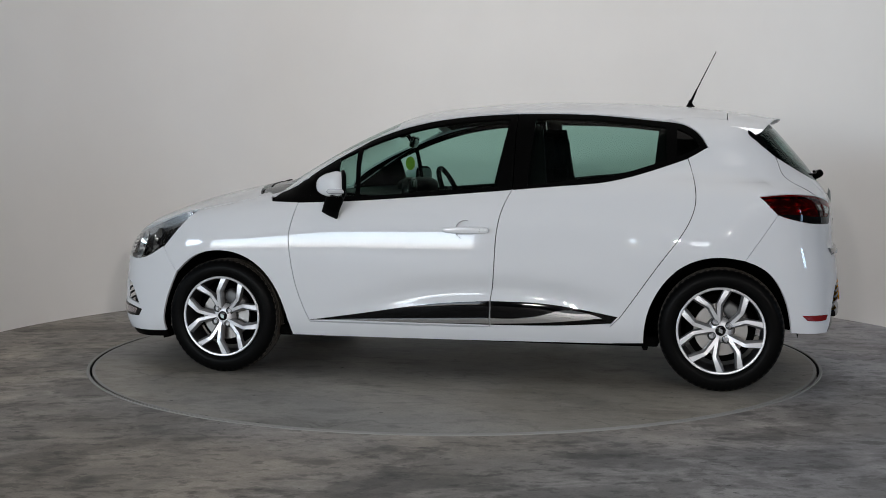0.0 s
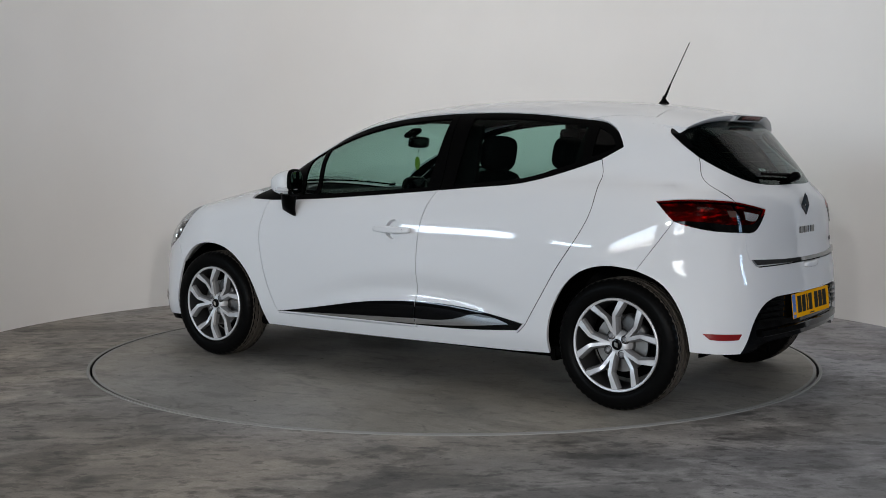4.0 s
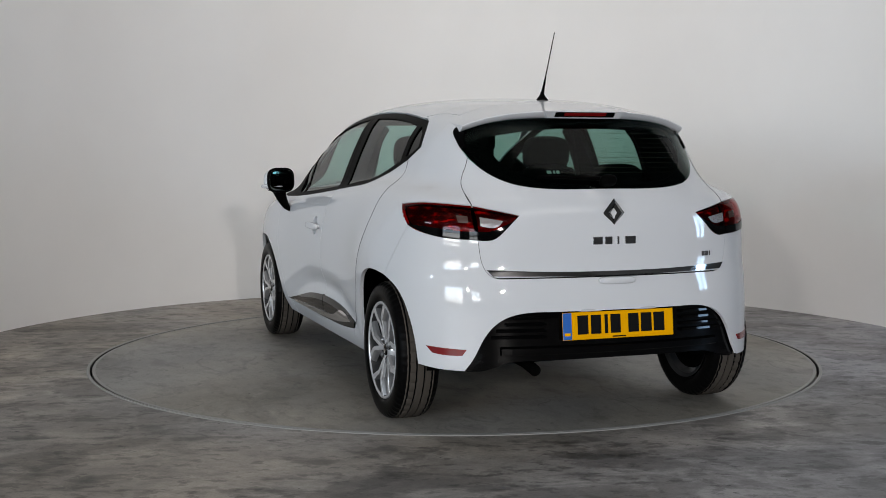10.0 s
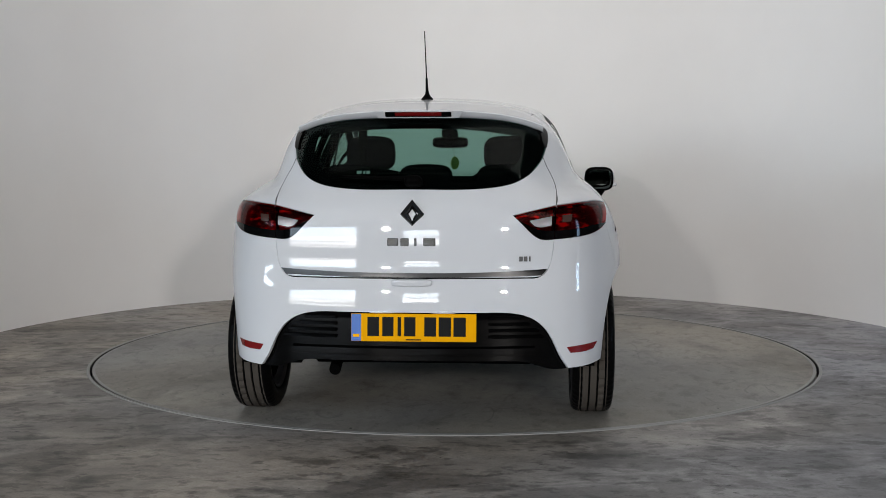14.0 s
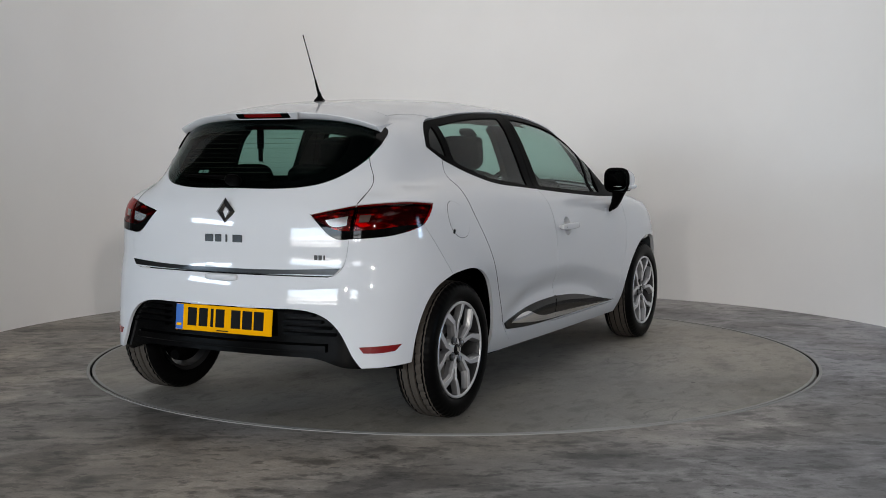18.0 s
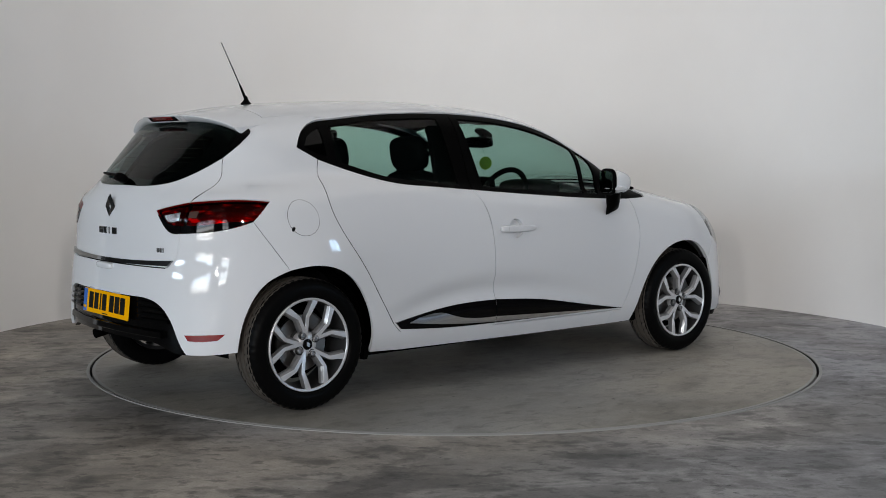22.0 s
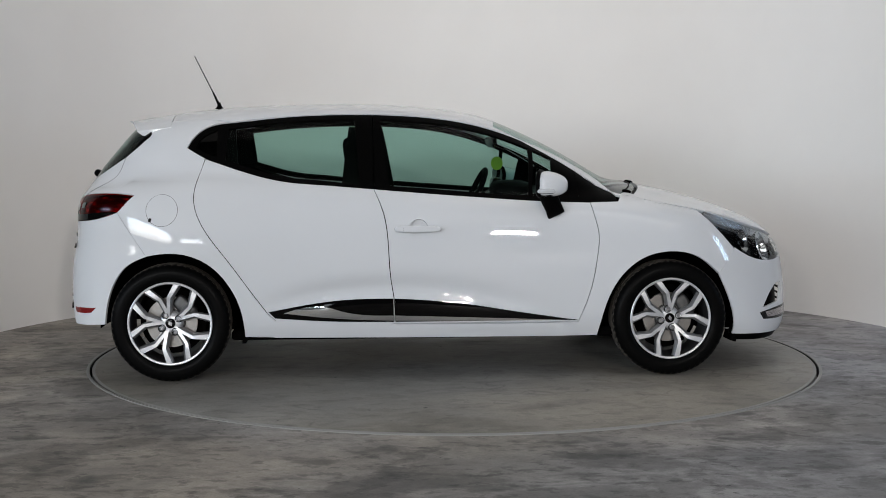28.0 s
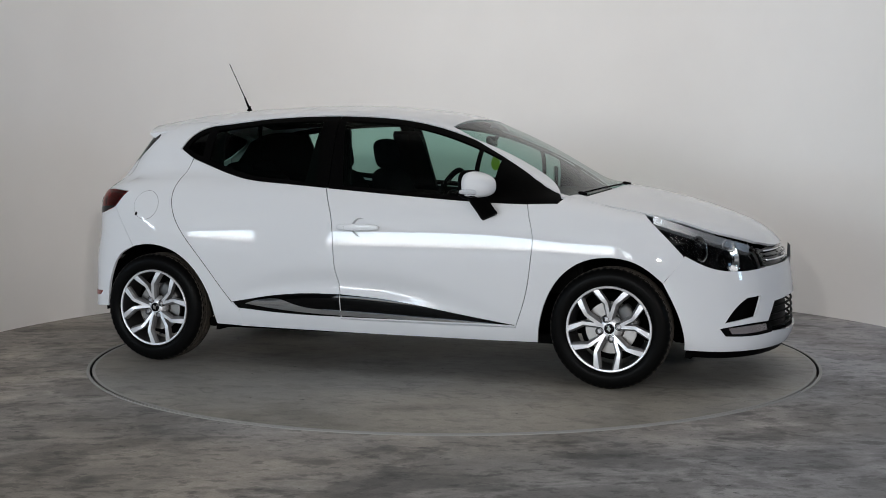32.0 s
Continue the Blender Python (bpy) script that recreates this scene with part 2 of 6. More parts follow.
def revolve(bm, profile, n=48, axis="y", at=(0, 0, 0), closed=False):
    """Turns a list of (radius, height) about an axis."""
    rings = []
    for r, h in profile:
        ring = []
        for i in range(n):
            a = 2 * math.pi * i / n
            c, s = r * math.cos(a), r * math.sin(a)
            co = (c, h, s) if axis == "y" else (c, s, h) if axis == "z" else (h, c, s)
            ring.append(bm.verts.new(Vector(co) + Vector(at)))
        rings.append(ring)
    pairs = list(zip(rings, rings[1:])) + ([(rings[-1], rings[0])] if closed else [])
    for a, b in pairs:
        for i in range(n):
            j = (i + 1) % n
            bm.faces.new((a[i], a[j], b[j], b[i]))
    bmesh.ops.recalc_face_normals(bm, faces=bm.faces[:])
    return bm


def tube(bm, pts, radius, n=8):
    """A round bar along points; radius may be a list."""
    pts = [Vector(p) for p in pts]
    rad = radius if isinstance(radius, (list, tuple)) else [radius] * len(pts)
    rings = []
    for i, p in enumerate(pts):
        d = (pts[min(i + 1, len(pts) - 1)] - pts[max(i - 1, 0)]).normalized()
        a = d.orthogonal().normalized()
        b = d.cross(a)
        rings.append([bm.verts.new(p + rad[i] * (a * math.cos(2 * math.pi * k / n) + b * math.sin(2 * math.pi * k / n))) for k in range(n)])
    for a, b in zip(rings, rings[1:]):
        best = min(range(n), key=lambda s: sum((a[k].co - b[(k + s) % n].co).length for k in range(n)))
        for k in range(n):
            bm.faces.new((a[k], a[(k + 1) % n], b[(k + 1 + best) % n], b[(k + best) % n]))
    bm.faces.new(rings[0][::-1])
    bm.faces.new(rings[-1])
    bmesh.ops.recalc_face_normals(bm, faces=bm.faces[:])
    return bm


# ------------------------------------------------------------------ the place
RING, WALL_R = 2.036, 3.08


def build_place():
    # floor sheet with a round opening for the turntable
    n = 128
    verts, faces = [], []
    for r in (RING + 0.012, 3.0, 6.0):
        for i in range(n):
            a = 2 * math.pi * i / n
            verts.append((r * math.cos(a), r * math.sin(a), 0))
    for i in range(n):
        a = 2 * math.pi * i / n
        k = 21.0 / max(abs(math.cos(a)), abs(math.sin(a)))
        verts.append((k * math.cos(a), k * math.sin(a) - 2.0, 0))
    for ring in range(3):
        for i in range(n):
            j = (i + 1) % n
            faces.append((ring * n + i, (ring + 1) * n + i, (ring + 1) * n + j, ring * n + j))
    floor = mesh_object("floor", verts, faces, M_FLOOR)
    tagged(floor, "grey trowelled concrete floor with cloudy stains", "floor", kind="structure")
    # dark pit below the gap
    pit = part("turntable_gap", revolve(bmesh.new(), [(RING + 0.011, -0.001), (RING + 0.011, -0.06), (RING - 0.03, -0.06), (RING - 0.03, -0.045)], 128, "z"), M_GAP)
    tagged(pit, "dark narrow gap round the turntable", "gap", kind="structure")
    rim = part("turntable_rim", revolve(bmesh.new(), [(RING + 0.0122, -0.05), (RING + 0.0122, 0.0025), (RING + 0.0135, 0.0035), (RING + 0.026, 0.0035), (RING + 0.028, 0.0)], 128, "z"), M_EDGE)
    tagged(rim, "thin grey metal edge set into the floor", "edging", kind="structure")
    # curved wall
    bm = bmesh.new()
    n = 96
    rows = []
    for r, z in ((WALL_R, -0.02), (WALL_R, TALL), (WALL_R + 0.12, TALL), (WALL_R + 0.12, -0.02)):
        rows.append([bm.verts.new((r * math.cos(radians(-8 + 196 * i / n)), r * math.sin(radians(-8 + 196 * i / n)), z)) for i in range(n + 1)])
    for a, b in zip(rows, rows[1:] + rows[:1]):
        for i in range(n):
            bm.faces.new((a[i], b[i], b[i + 1], a[i + 1]))
    for i in (0, n):
        bm.faces.new([r[i] for r in rows])
    bmesh.ops.recalc_face_normals(bm, faces=bm.faces[:])
    wall = part("wall_curved", bm, M_WALL, smooth=True)
    tagged(wall, "curved white painted studio wall", "wall", kind="structure")
    # hall round it
    bm = bmesh.new()
    box(bm, (28, 25, 0.15), (-4.5, -4.5, TALL + 0.075))
    tagged(part("ceiling", bm, M_CEIL), "pale painted ceiling", "ceiling", kind="structure")
    def pierced(name, along, where, lo, hi, holes):
        """A wall with window openings (middle, width, sill, head); along x at y=where, or along y at x=where."""
        bm = bmesh.new()
        cuts = [(lo, None)]
        for c, w, z0, z1 in sorted(holes):
            cuts += [(c - w / 2 - 0.02, (z0, z1)), (c + w / 2 + 0.02, None)]
        cuts.append((hi, None))
        for (a, opening), (b, _) in zip(cuts, cuts[1:]):
            spans = [(-0.02, TALL)] if opening is None else [(-0.02, opening[0] - 0.02), (opening[1] + 0.02, TALL)]
            for z0, z1 in spans:
                size, at = ((b - a), 0.2, z1 - z0), ((a + b) / 2, where, (z0 + z1) / 2)
                if along == "y":
                    size, at = (size[1], size[0], size[2]), (at[1], at[0], at[2])
                box(bm, size, at)
        tagged(part(name, bm, M_HALL), "pale painted hall wall with window openings", "wall", kind="structure")

    pierced("wall_south", "x", SOUTH, WEST, EAST - 0.1, [w[:4] for w in WINDOWS])
    pierced("wall_east", "y", EAST, SOUTH + 0.1, 7, [SIDE_WINDOW])
    pierced("wall_west", "y", WEST + 0.1, SOUTH + 0.1, 7, [WEST_WINDOW])
    pierced("wall_north", "x", 6.9, WEST + 0.2, EAST - 0.1, [])
    for k, (wx, ww, z0, z1, panes) in enumerate(WINDOWS + [(*SIDE_WINDOW, 2), (*WEST_WINDOW, 2)]):
        side = k >= len(WINDOWS)
        root = new("window_%d" % (k + 1))
        mid, tall = (z0 + z1) / 2, z1 - z0
        root.location = (wx, SOUTH + 0.22, mid) if not side else (EAST - 0.22, wx, mid) if k == len(WINDOWS) else (WEST + 0.33, wx, mid)
        root.rotation_euler = (0, 0, radians(90) if side else 0)
        tagged(root, "tall shop window with a grey frame" if panes > 1 else "wide shopfront opening with a grey frame", "window", kind="structure")
        for zz in (-tall / 2 + 0.02, tall / 2 - 0.02):
            part("frame_rail", box(bmesh.new(), (ww, 0.07, 0.05), (0, 0, zz), bevel=0.004, seg=1), M_STEEL, root)
        for i in range(panes + 1):
            part("mullion", box(bmesh.new(), (0.06, 0.07, tall - 0.1), (-ww / 2 + 0.03 + (ww - 0.06) * i / panes, 0, 0), bevel=0.004, seg=1), M_STEEL, root)


build_place()


def studio_lamp(x, y, z):
    """A small softbox on a tripod stand; its front is lit by the lamp before it."""
    root = new("studio_lamp")
    root.location = (x, y, 0)
    tagged(root, "black studio softbox on a tripod stand", "lamp", group="studio lamps")
    bm = bmesh.new()
    box(bm, (0.56, 0.10, 0.48), (0, -0.05, z), bevel=0.02)
    part("softbox", bm, M_GAP, root)
    part("pole", tube(bmesh.new(), [(0, -0.05, 0.3), (0, -0.05, z - 0.2)], 0.014, 10), M_STEEL, root)
    for k in range(3):
        a = radians(90 + 120 * k)
        part("leg", tube(bmesh.new(), [(0, -0.05, 0.55), (0.45 * math.cos(a), -0.05 + 0.45 * math.sin(a), 0.012)], 0.011, 8), M_STEEL, root)


for px, py, pz, watts in STUDIO:
    studio_lamp(px, py, pz)


def turntable():
    bm = bmesh.new()
    revolve(bm, [(0.001, 0.0), (RING - 0.02, 0.0), (RING - 0.004, -0.002), (RING - 0.002, -0.04)], 128, "z")
    disc = part("turntable", bm, M_DISC, smooth=True)
    part("edge_band", revolve(bmesh.new(), [(RING - 0.018, 0.0012), (RING - 0.003, 0.0012), (RING - 0.0015, -0.001), (RING - 0.0015, -0.041)], 128, "z"), M_EDGE, disc, "grey metal edge band", True)
    return tagged(disc, "round flush concrete turntable in the floor", "turntable")


TURNTABLE = turntable()


# ------------------------------------------------------------------ the car's surface
# Car space: x forward from the rear axle, y to the car's left, z up from the ground.
CENTRE = Vector((-1.511, 0.037, 0.0))
WHEELBASE, WHEEL_Z = 2.589, 0.303


class Curve1:
    """A natural cubic spline through a few control points."""

    def __init__(self, *pts):
        self.x = np.array([p[0] for p in pts], float)
        self.y = np.array([p[1] for p in pts], float)
        n = len(pts)
        h = np.diff(self.x)
        a = np.eye(n)
        b = np.zeros(n)
        for i in range(1, n - 1):
            a[i, i - 1:i + 2] = h[i - 1], 2 * (h[i - 1] + h[i]), h[i]
            b[i] = 6 * ((self.y[i + 1] - self.y[i]) / h[i] - (self.y[i] - self.y[i - 1]) / h[i - 1])
        self.m = np.linalg.solve(a, b)
        pad = 0.6 * (self.x[-1] - self.x[0]) + 1.0
        self.tx = np.linspace(self.x[0] - pad, self.x[-1] + pad, 6001)
        self.ty = self.exact(self.tx)

    def __call__(self, t):
        return np.interp(t, self.tx, self.ty)

    def exact(self, t):
        t = np.asarray(t, float)
        tc = np.clip(t, self.x[0], self.x[-1])
        i = np.clip(np.searchsorted(self.x, tc) - 1, 0, len(self.x) - 2)
        h = self.x[i + 1] - self.x[i]
        a, b = (self.x[i + 1] - tc) / h, (tc - self.x[i]) / h
        v = a * self.y[i] + b * self.y[i + 1] + ((a ** 3 - a) * self.m[i] + (b ** 3 - b) * self.m[i + 1]) * h * h / 6
        s0 = (self.y[1] - self.y[0]) / (self.x[1] - self.x[0])
        s1 = (self.y[-1] - self.y[-2]) / (self.x[-1] - self.x[-2])
        return v + np.where(t < self.x[0], (t - self.x[0]) * s0, 0) + np.where(t > self.x[-1], (t - self.x[-1]) * s1, 0)


# bonnet line along the middle, carried on below the cabin as the shoulder
SHOULDER = Curve1((-0.75, 0.93), (-0.5, 1.02), (-0.25, 1.09), (0.05, 1.135), (0.57, 1.135), (1.04, 1.095), (1.7, 1.055), (2.3, 1.035), (2.575, 0.992), (2.85, 0.931), (3.02, 0.878), (3.19, 0.812), (3.33, 0.745), (3.45, 0.66))
HALF = Curve1((0.1, 0.705), (0.2, 0.768), (0.28, 0.810), (0.36, 0.831), (0.5, 0.850), (0.6, 0.858), (0.68, 0.858), (0.78, 0.849), (0.88, 0.830), (0.97, 0.798), (1.06, 0.748), (1.2, 0.65))
TAPER = Curve1((-0.6, 0.955), (-0.3, 0.985), (0.0, 1.003), (0.6, 0.995), (1.3, 0.992), (2.0, 0.992), (2.55, 0.995), (2.9, 0.975), (3.3, 0.94))
NOSE = Curve1((0.1, 3.33), (0.16, 3.38), (0.22, 3.415), (0.33, 3.425), (0.43, 3.418), (0.53, 3.405), (0.6, 3.392), (0.68, 3.36), (0.76, 3.31), (0.9, 3.2))
TAIL = Curve1((0.15, -0.53), (0.2, -0.585), (0.25, -0.615), (0.34, -0.621), (0.44, -0.6165), (0.50, -0.614), (0.537, -0.6115), (0.604, -0.6045), (0.65, -0.5955), (0.70, -0.5845), (0.78, -0.5795), (0.826, -0.5765), (0.866, -0.5725), (0.92, -0.563), (0.97, -0.546), (1.03, -0.5), (1.2, -0.36))
ROOF = Curve1((-0.32, 1.339), (-0.03, 1.394), (0.2, 1.420), (0.53, 1.440), (0.85, 1.448), (1.18, 1.440), (1.44, 1.417), (1.66, 1.376), (1.84, 1.306), (2.01, 1.226), (2.18, 1.132), (2.35, 1.03), (2.6, 0.87))
GLASS_SIDE = Curve1((0.8, 0.775), (0.92, 0.745), (1.05, 0.705), (1.2, 0.648), (1.3, 0.602), (1.38, 0.555), (1.45, 0.5))
GLASS_BOW = Curve1((-0.6, -0.16), (-0.3, -0.072), (0.08, -0.018), (0.6, 0.008), (1.2, 0.018), (1.9, 0.014), (2.3, 0.004), (2.7, -0.05))
HATCH = Curve1((0.8, -0.49), (0.93, -0.522), (1.03, -0.492), (1.17, -0.385), (1.31, -0.262), (1.4, -0.17))


def smin(a, b, k):
    h = np.clip(0.5 + 0.5 * (b - a) / k, 0, 1)
    return b + (a - b) * h - k * h * (1 - h)


def smax(a, b, k):
    return -smin(-a, -b, k)


def hump(v, mid, wide):
    return np.exp(-((v - mid) / wide) ** 2)


def body_field(p):
    """Positive inside the car's skin, negative outside; about metres."""
    x, y, z = p[:, 0], np.sqrt(p[:, 1] ** 2 + 1e-8), p[:, 2]
    half = HALF(z) * TAPER(x)
    half = half + 0.008 * hump(x, 0.0, 0.45) * hump(z, 0.86, 0.16) + 0.010 * hump(x, 2.6, 0.42) * hump(z, 0.68, 0.14) + 0.010 * hump(x, 2.64, 0.30) * hump(z, 0.42, 0.2)
    # haunch over the rear wheel
    half = half + 0.026 * hump(x, 0.10, 0.36) * hump(z, 0.71, 0.17)
    # hollow above the door's lower edge
    half = half - 0.028 * hump(z, 0.475 - 0.2 * (x - 1.15) ** 2, 0.06) * smin(1.0 + 0 * x, np.clip((x - 0.42) / 0.35, 0, 1) * np.clip((2.12 - x) / 0.7, 0, 1), 0.3)
    side = half - y
    front = NOSE(z) - 0.4 * y ** 2 - 0.87 * y ** 6 - x
    rear = x - (TAIL(z) + 0.2 * y ** 2 + 1.0 * y ** 8)
    top = (SHOULDER(x) - 0.17 * y ** 2 - z) * 0.95
    lower = smin(smin(smin(side, front * 0.9, 0.06), rear, 0.09), top, 0.085)
    cabin_top = (ROOF(x) - 0.12 * y ** 2 - (0.3 + 0.3 * np.clip((0.9 - x) / 0.7, 0, 1)) * y ** 4 - z) * 0.92
    cabin_side = (GLASS_SIDE(z) + GLASS_BOW(x) - y) * 0.94
    cabin_rear = (x - (HATCH(z) + 0.22 * y ** 2 + 3.6 * y ** 6)) * 0.75
    cabin = smin(smin(cabin_side, cabin_top, 0.07), cabin_rear, 0.05)
    cabin = np.minimum(cabin, (z - 0.87) * 1.5)
    # the shoulder beside the rear window runs softly into the cabin
    return smax(lower, cabin, 0.035 + 0.07 * np.clip((0.05 - x) / 0.3, 0, 1) * np.clip((y - 0.40) / 0.2, 0, 1))


PIVOT_R, PIVOT_F = 0.25, 2.45


def rays(mode, uv):
    u, v = uv[:, 0], uv[:, 1]
    o = np.zeros_like(u)
    if mode == "side":
        return np.stack([u, o + 1.2, v], 1), np.stack([o, o - 1, o], 1), 1.12
    if mode == "rear":
        return np.stack([o - 1.2, u, v], 1), np.stack([o + 1, o, o], 1), 1.6
    if mode == "front":
        return np.stack([o + 3.8, u, v], 1), np.stack([o - 1, o, o], 1), 1.6
    if mode == "top":
        return np.stack([u, v, o + 1.8], 1), np.stack([o, o, o - 1], 1), 1.6
    c, s = np.cos(u / 0.8), np.sin(u / 0.8)
    sg, px = (-1, PIVOT_R) if mode == "wrap_rear" else (1, PIVOT_F)
    out = np.stack([sg * s, c, o], 1)
    return np.stack([px + 1.5 * out[:, 0], 1.5 * out[:, 1], v], 1), -out, 1.45


def to_uv(mode, pts):
    """Points in car space to a projection's two coordinates."""
    pts = np.asarray(pts, float)
    x, y, z = pts.T
    if mode == "side":
        return np.stack([x, z], 1)
    if mode in ("rear", "front"):
        return np.stack([y, z], 1)
    if mode == "top":
        return np.stack([x, y], 1)
    if mode == "wrap_rear":
        return np.stack([0.8 * np.arctan2(PIVOT_R - x, y), z], 1)
    return np.stack([0.8 * np.arctan2(x - PIVOT_F, y), z], 1)


def cast(mode, uv, field=None):
    """First crossing of the skin by each ray."""
    field = field or body_field
    uv = np.asarray(uv, float)
    o, d, length = rays(mode, uv)
    n = 40
    lo, hi = np.zeros(len(uv)), np.full(len(uv), float(length))
    found = np.zeros(len(uv), bool)
    for i in range(1, n + 1):
        t = length * i / n
        inside = field(o + d * t) > 0
        fresh = inside & ~found
        lo[fresh], hi[fresh] = length * (i - 1) / n, t
        found |= inside
    for _ in range(17):
        mid = 0.5 * (lo + hi)
        inside = field(o + d * mid[:, None]) > 0
        hi = np.where(inside, mid, hi)
        lo = np.where(inside, lo, mid)
    return o + d * hi[:, None]


def slope(p, field=None):
    field = field or body_field
    e = 0.003
    g = np.stack([field(p + np.eye(3)[i] * e) - field(p - np.eye(3)[i] * e) for i in range(3)], 1)
    return -g / (np.linalg.norm(g, axis=1)[:, None] + 1e-12)


def smooth_line(pts, step):
    """A curve through the points (any dimension), sampled about every step."""
    pts = np.asarray(pts, float)
    if len(pts) == 2:
        n = max(1, int(np.ceil(np.linalg.norm(pts[1] - pts[0]) / step)))
        return pts[0] + (pts[1] - pts[0]) * np.linspace(0, 1, n + 1)[:, None]
    t = np.r_[0, np.cumsum(np.linalg.norm(np.diff(pts, axis=0), axis=1))]
    n = max(2, int(np.ceil(t[-1] / step)))
    tt = np.linspace(0, t[-1], n + 1)
    return np.stack([Curve1(*zip(t, pts[:, k]))(tt) for k in range(pts.shape[1])], 1)


def outline(mode, segments, step=0.02):
    """A closed outline out of smooth runs. A run is a list of points: pairs are in the mode's own coordinates, triples in car space, and ('s', ...) side, ('r', ...) rear pairs put on the skin first."""
    out = []
    for seg in segments:
        pts = [None] * len(seg)
        for key, way in (("s", "side"), ("r", "rear")):
            which = [i for i, q in enumerate(seg) if q[0] == key]
            if which:
                found = to_uv(mode, cast(way, [seg[i][1:] for i in which]))
                for i, q in zip(which, found):
                    pts[i] = q
        for i, q in enumerate(seg):
            if pts[i] is None:
                pts[i] = to_uv(mode, [q])[0] if len(q) == 3 else np.array(q, float)
        line = smooth_line(pts, step)
        if out and np.linalg.norm(out[-1] - line[0]) < 1e-6:
            line = line[1:]
        out += list(line)
    if np.linalg.norm(out[0] - out[-1]) < 1e-6:
        out.pop()
    out = np.array(out)
    if 0.5 * np.sum(out[:, 0] * np.roll(out[:, 1], -1) - np.roll(out[:, 0], -1) * out[:, 1]) < 0:
        out = out[::-1]
    return out


def inset(loop, d):
    """Moves an anticlockwise outline inwards by d."""
    e = np.roll(loop, -1, 0) - loop
    n = np.stack([-e[:, 1], e[:, 0]], 1) / (np.linalg.norm(e, axis=1)[:, None] + 1e-12)
    m = n + np.roll(n, 1, 0)
    m = m / (np.linalg.norm(m, axis=1)[:, None] + 1e-9)
    k = 1 / np.clip((m * n).sum(1), 0.5, 1)
    return loop + m * (d * k)[:, None]


def within(poly, pts):
    x, y = pts[:, 0], pts[:, 1]
    res = np.zeros(len(pts), bool)
    j = len(poly) - 1
    for i in range(len(poly)):
        (xi, yi), (xj, yj) = poly[i], poly[j]
        if yi != yj:
            res ^= ((yi > y) != (yj > y)) & (x < (xj - xi) * (y - yi) / (yj - yi) + xi)
        j = i
    return res


def fill(loops, h):
    """Triangles inside the first loop and outside the others."""
    from mathutils.geometry import delaunay_2d_cdt
    outer = loops[0]
    lo, hi = outer.min(0), outer.max(0)
    gx = np.arange(lo[0] + h * 0.37, hi[0], h)
    gy = np.arange(lo[1] + h * 0.41, hi[1], h * 0.87)
    grid = np.array([(x + (0.5 * h if k % 2 else 0), y) for k, y in enumerate(gy) for x in gx]).reshape(-1, 2)
    ok = within(outer, grid)
    edge = np.concatenate(loops)
    for hole in loops[1:]:
        ok &= ~within(hole, grid)
    grid = grid[ok]
    if len(grid):
        near = ((grid[:, None] - edge[None]) ** 2).sum(-1).min(1)
        grid = grid[near > (0.45 * h) ** 2]
    pts = np.concatenate([edge, grid])
    edges, k = [], 0
    for lp in loops:
        edges += [(k + i, k + (i + 1) % len(lp)) for i in range(len(lp))]
        k += len(lp)
    vs, _, fs, orig, _, _ = delaunay_2d_cdt([Vector(q) for q in pts], edges, [], 0, 1e-7)
    vs = np.array([tuple(v) for v in vs])
    fs = np.array([tuple(f) for f in fs])
    c = vs[fs].mean(1)
    ok = within(outer, c)
    for hole in loops[1:]:
        ok &= ~within(hole, c)
    return vs, fs[ok]


def circle(mode, u, v, r, n=40):
    return np.array([(u + r * math.cos(2 * math.pi * i / n), v + r * math.sin(2 * math.pi * i / n)) for i in range(n)])


def skin(name, mode, loop, mat, parent, label="", offset=0.0, depth=0.014, gap=0.0022, h=0.035, holes=(), mirror=False, field=None, hole_depth=None):
    """A panel cut from the car's skin: its outline, laid on the skin, with turned-in edges."""
    loops = [inset(loop, gap) if gap else loop] + [inset(hl, -gap) if gap else hl for hl in holes]
    uv, tris = fill(loops, h)
    base = cast(mode, uv, field)
    nor = slope(base, field)
    top = base + nor * offset
    a, b, c = top[tris[:, 0]], top[tris[:, 1]], top[tris[:, 2]]
    if np.mean((np.cross(b - a, c - a) * nor[tris[:, 0]]).sum(1)) < 0:
        tris = tris[:, ::-1]
    verts, normals, faces = list(top), list(nor), [tuple(t) for t in tris]
    if depth:
        for lp in loops:
            b0 = cast(mode, lp, field)
            n0 = slope(b0, field)
            tang = np.roll(b0, -1, 0) - np.roll(b0, 1, 0)
            sidew = np.cross(tang, n0)
            sidew /= np.linalg.norm(sidew, axis=1)[:, None] + 1e-12
            k, m = len(verts), len(lp)
            verts += list(b0 + n0 * offset) + list(b0 + n0 * (offset - depth))
            normals += list(sidew) * 2
            # flip where the edge normal looks into the panel
            for i in range(m):
                j = (i + 1) % m
                q = (k + i, k + m + i, k + m + j, k + j)
                fn = np.cross(verts[q[1]] - verts[q[0]], verts[q[3]] - verts[q[0]])
                faces.append(q if np.dot(fn, sidew[i]) > 0 else q[::-1])
    verts, normals = np.array(verts), np.array(normals)
    made = []
    for sgn in ((1, -1) if mirror else (1,)):
        s = np.array([1, sgn, 1])
        fl = faces if sgn == 1 else [f[::-1] for f in faces]
        ob = mesh_object(name, verts * s, fl, mat, parent, label, True, normals * s)
        if parent is CAR:
            ob.location = CENTRE
        made.append(ob)
    return made if mirror else made[0]


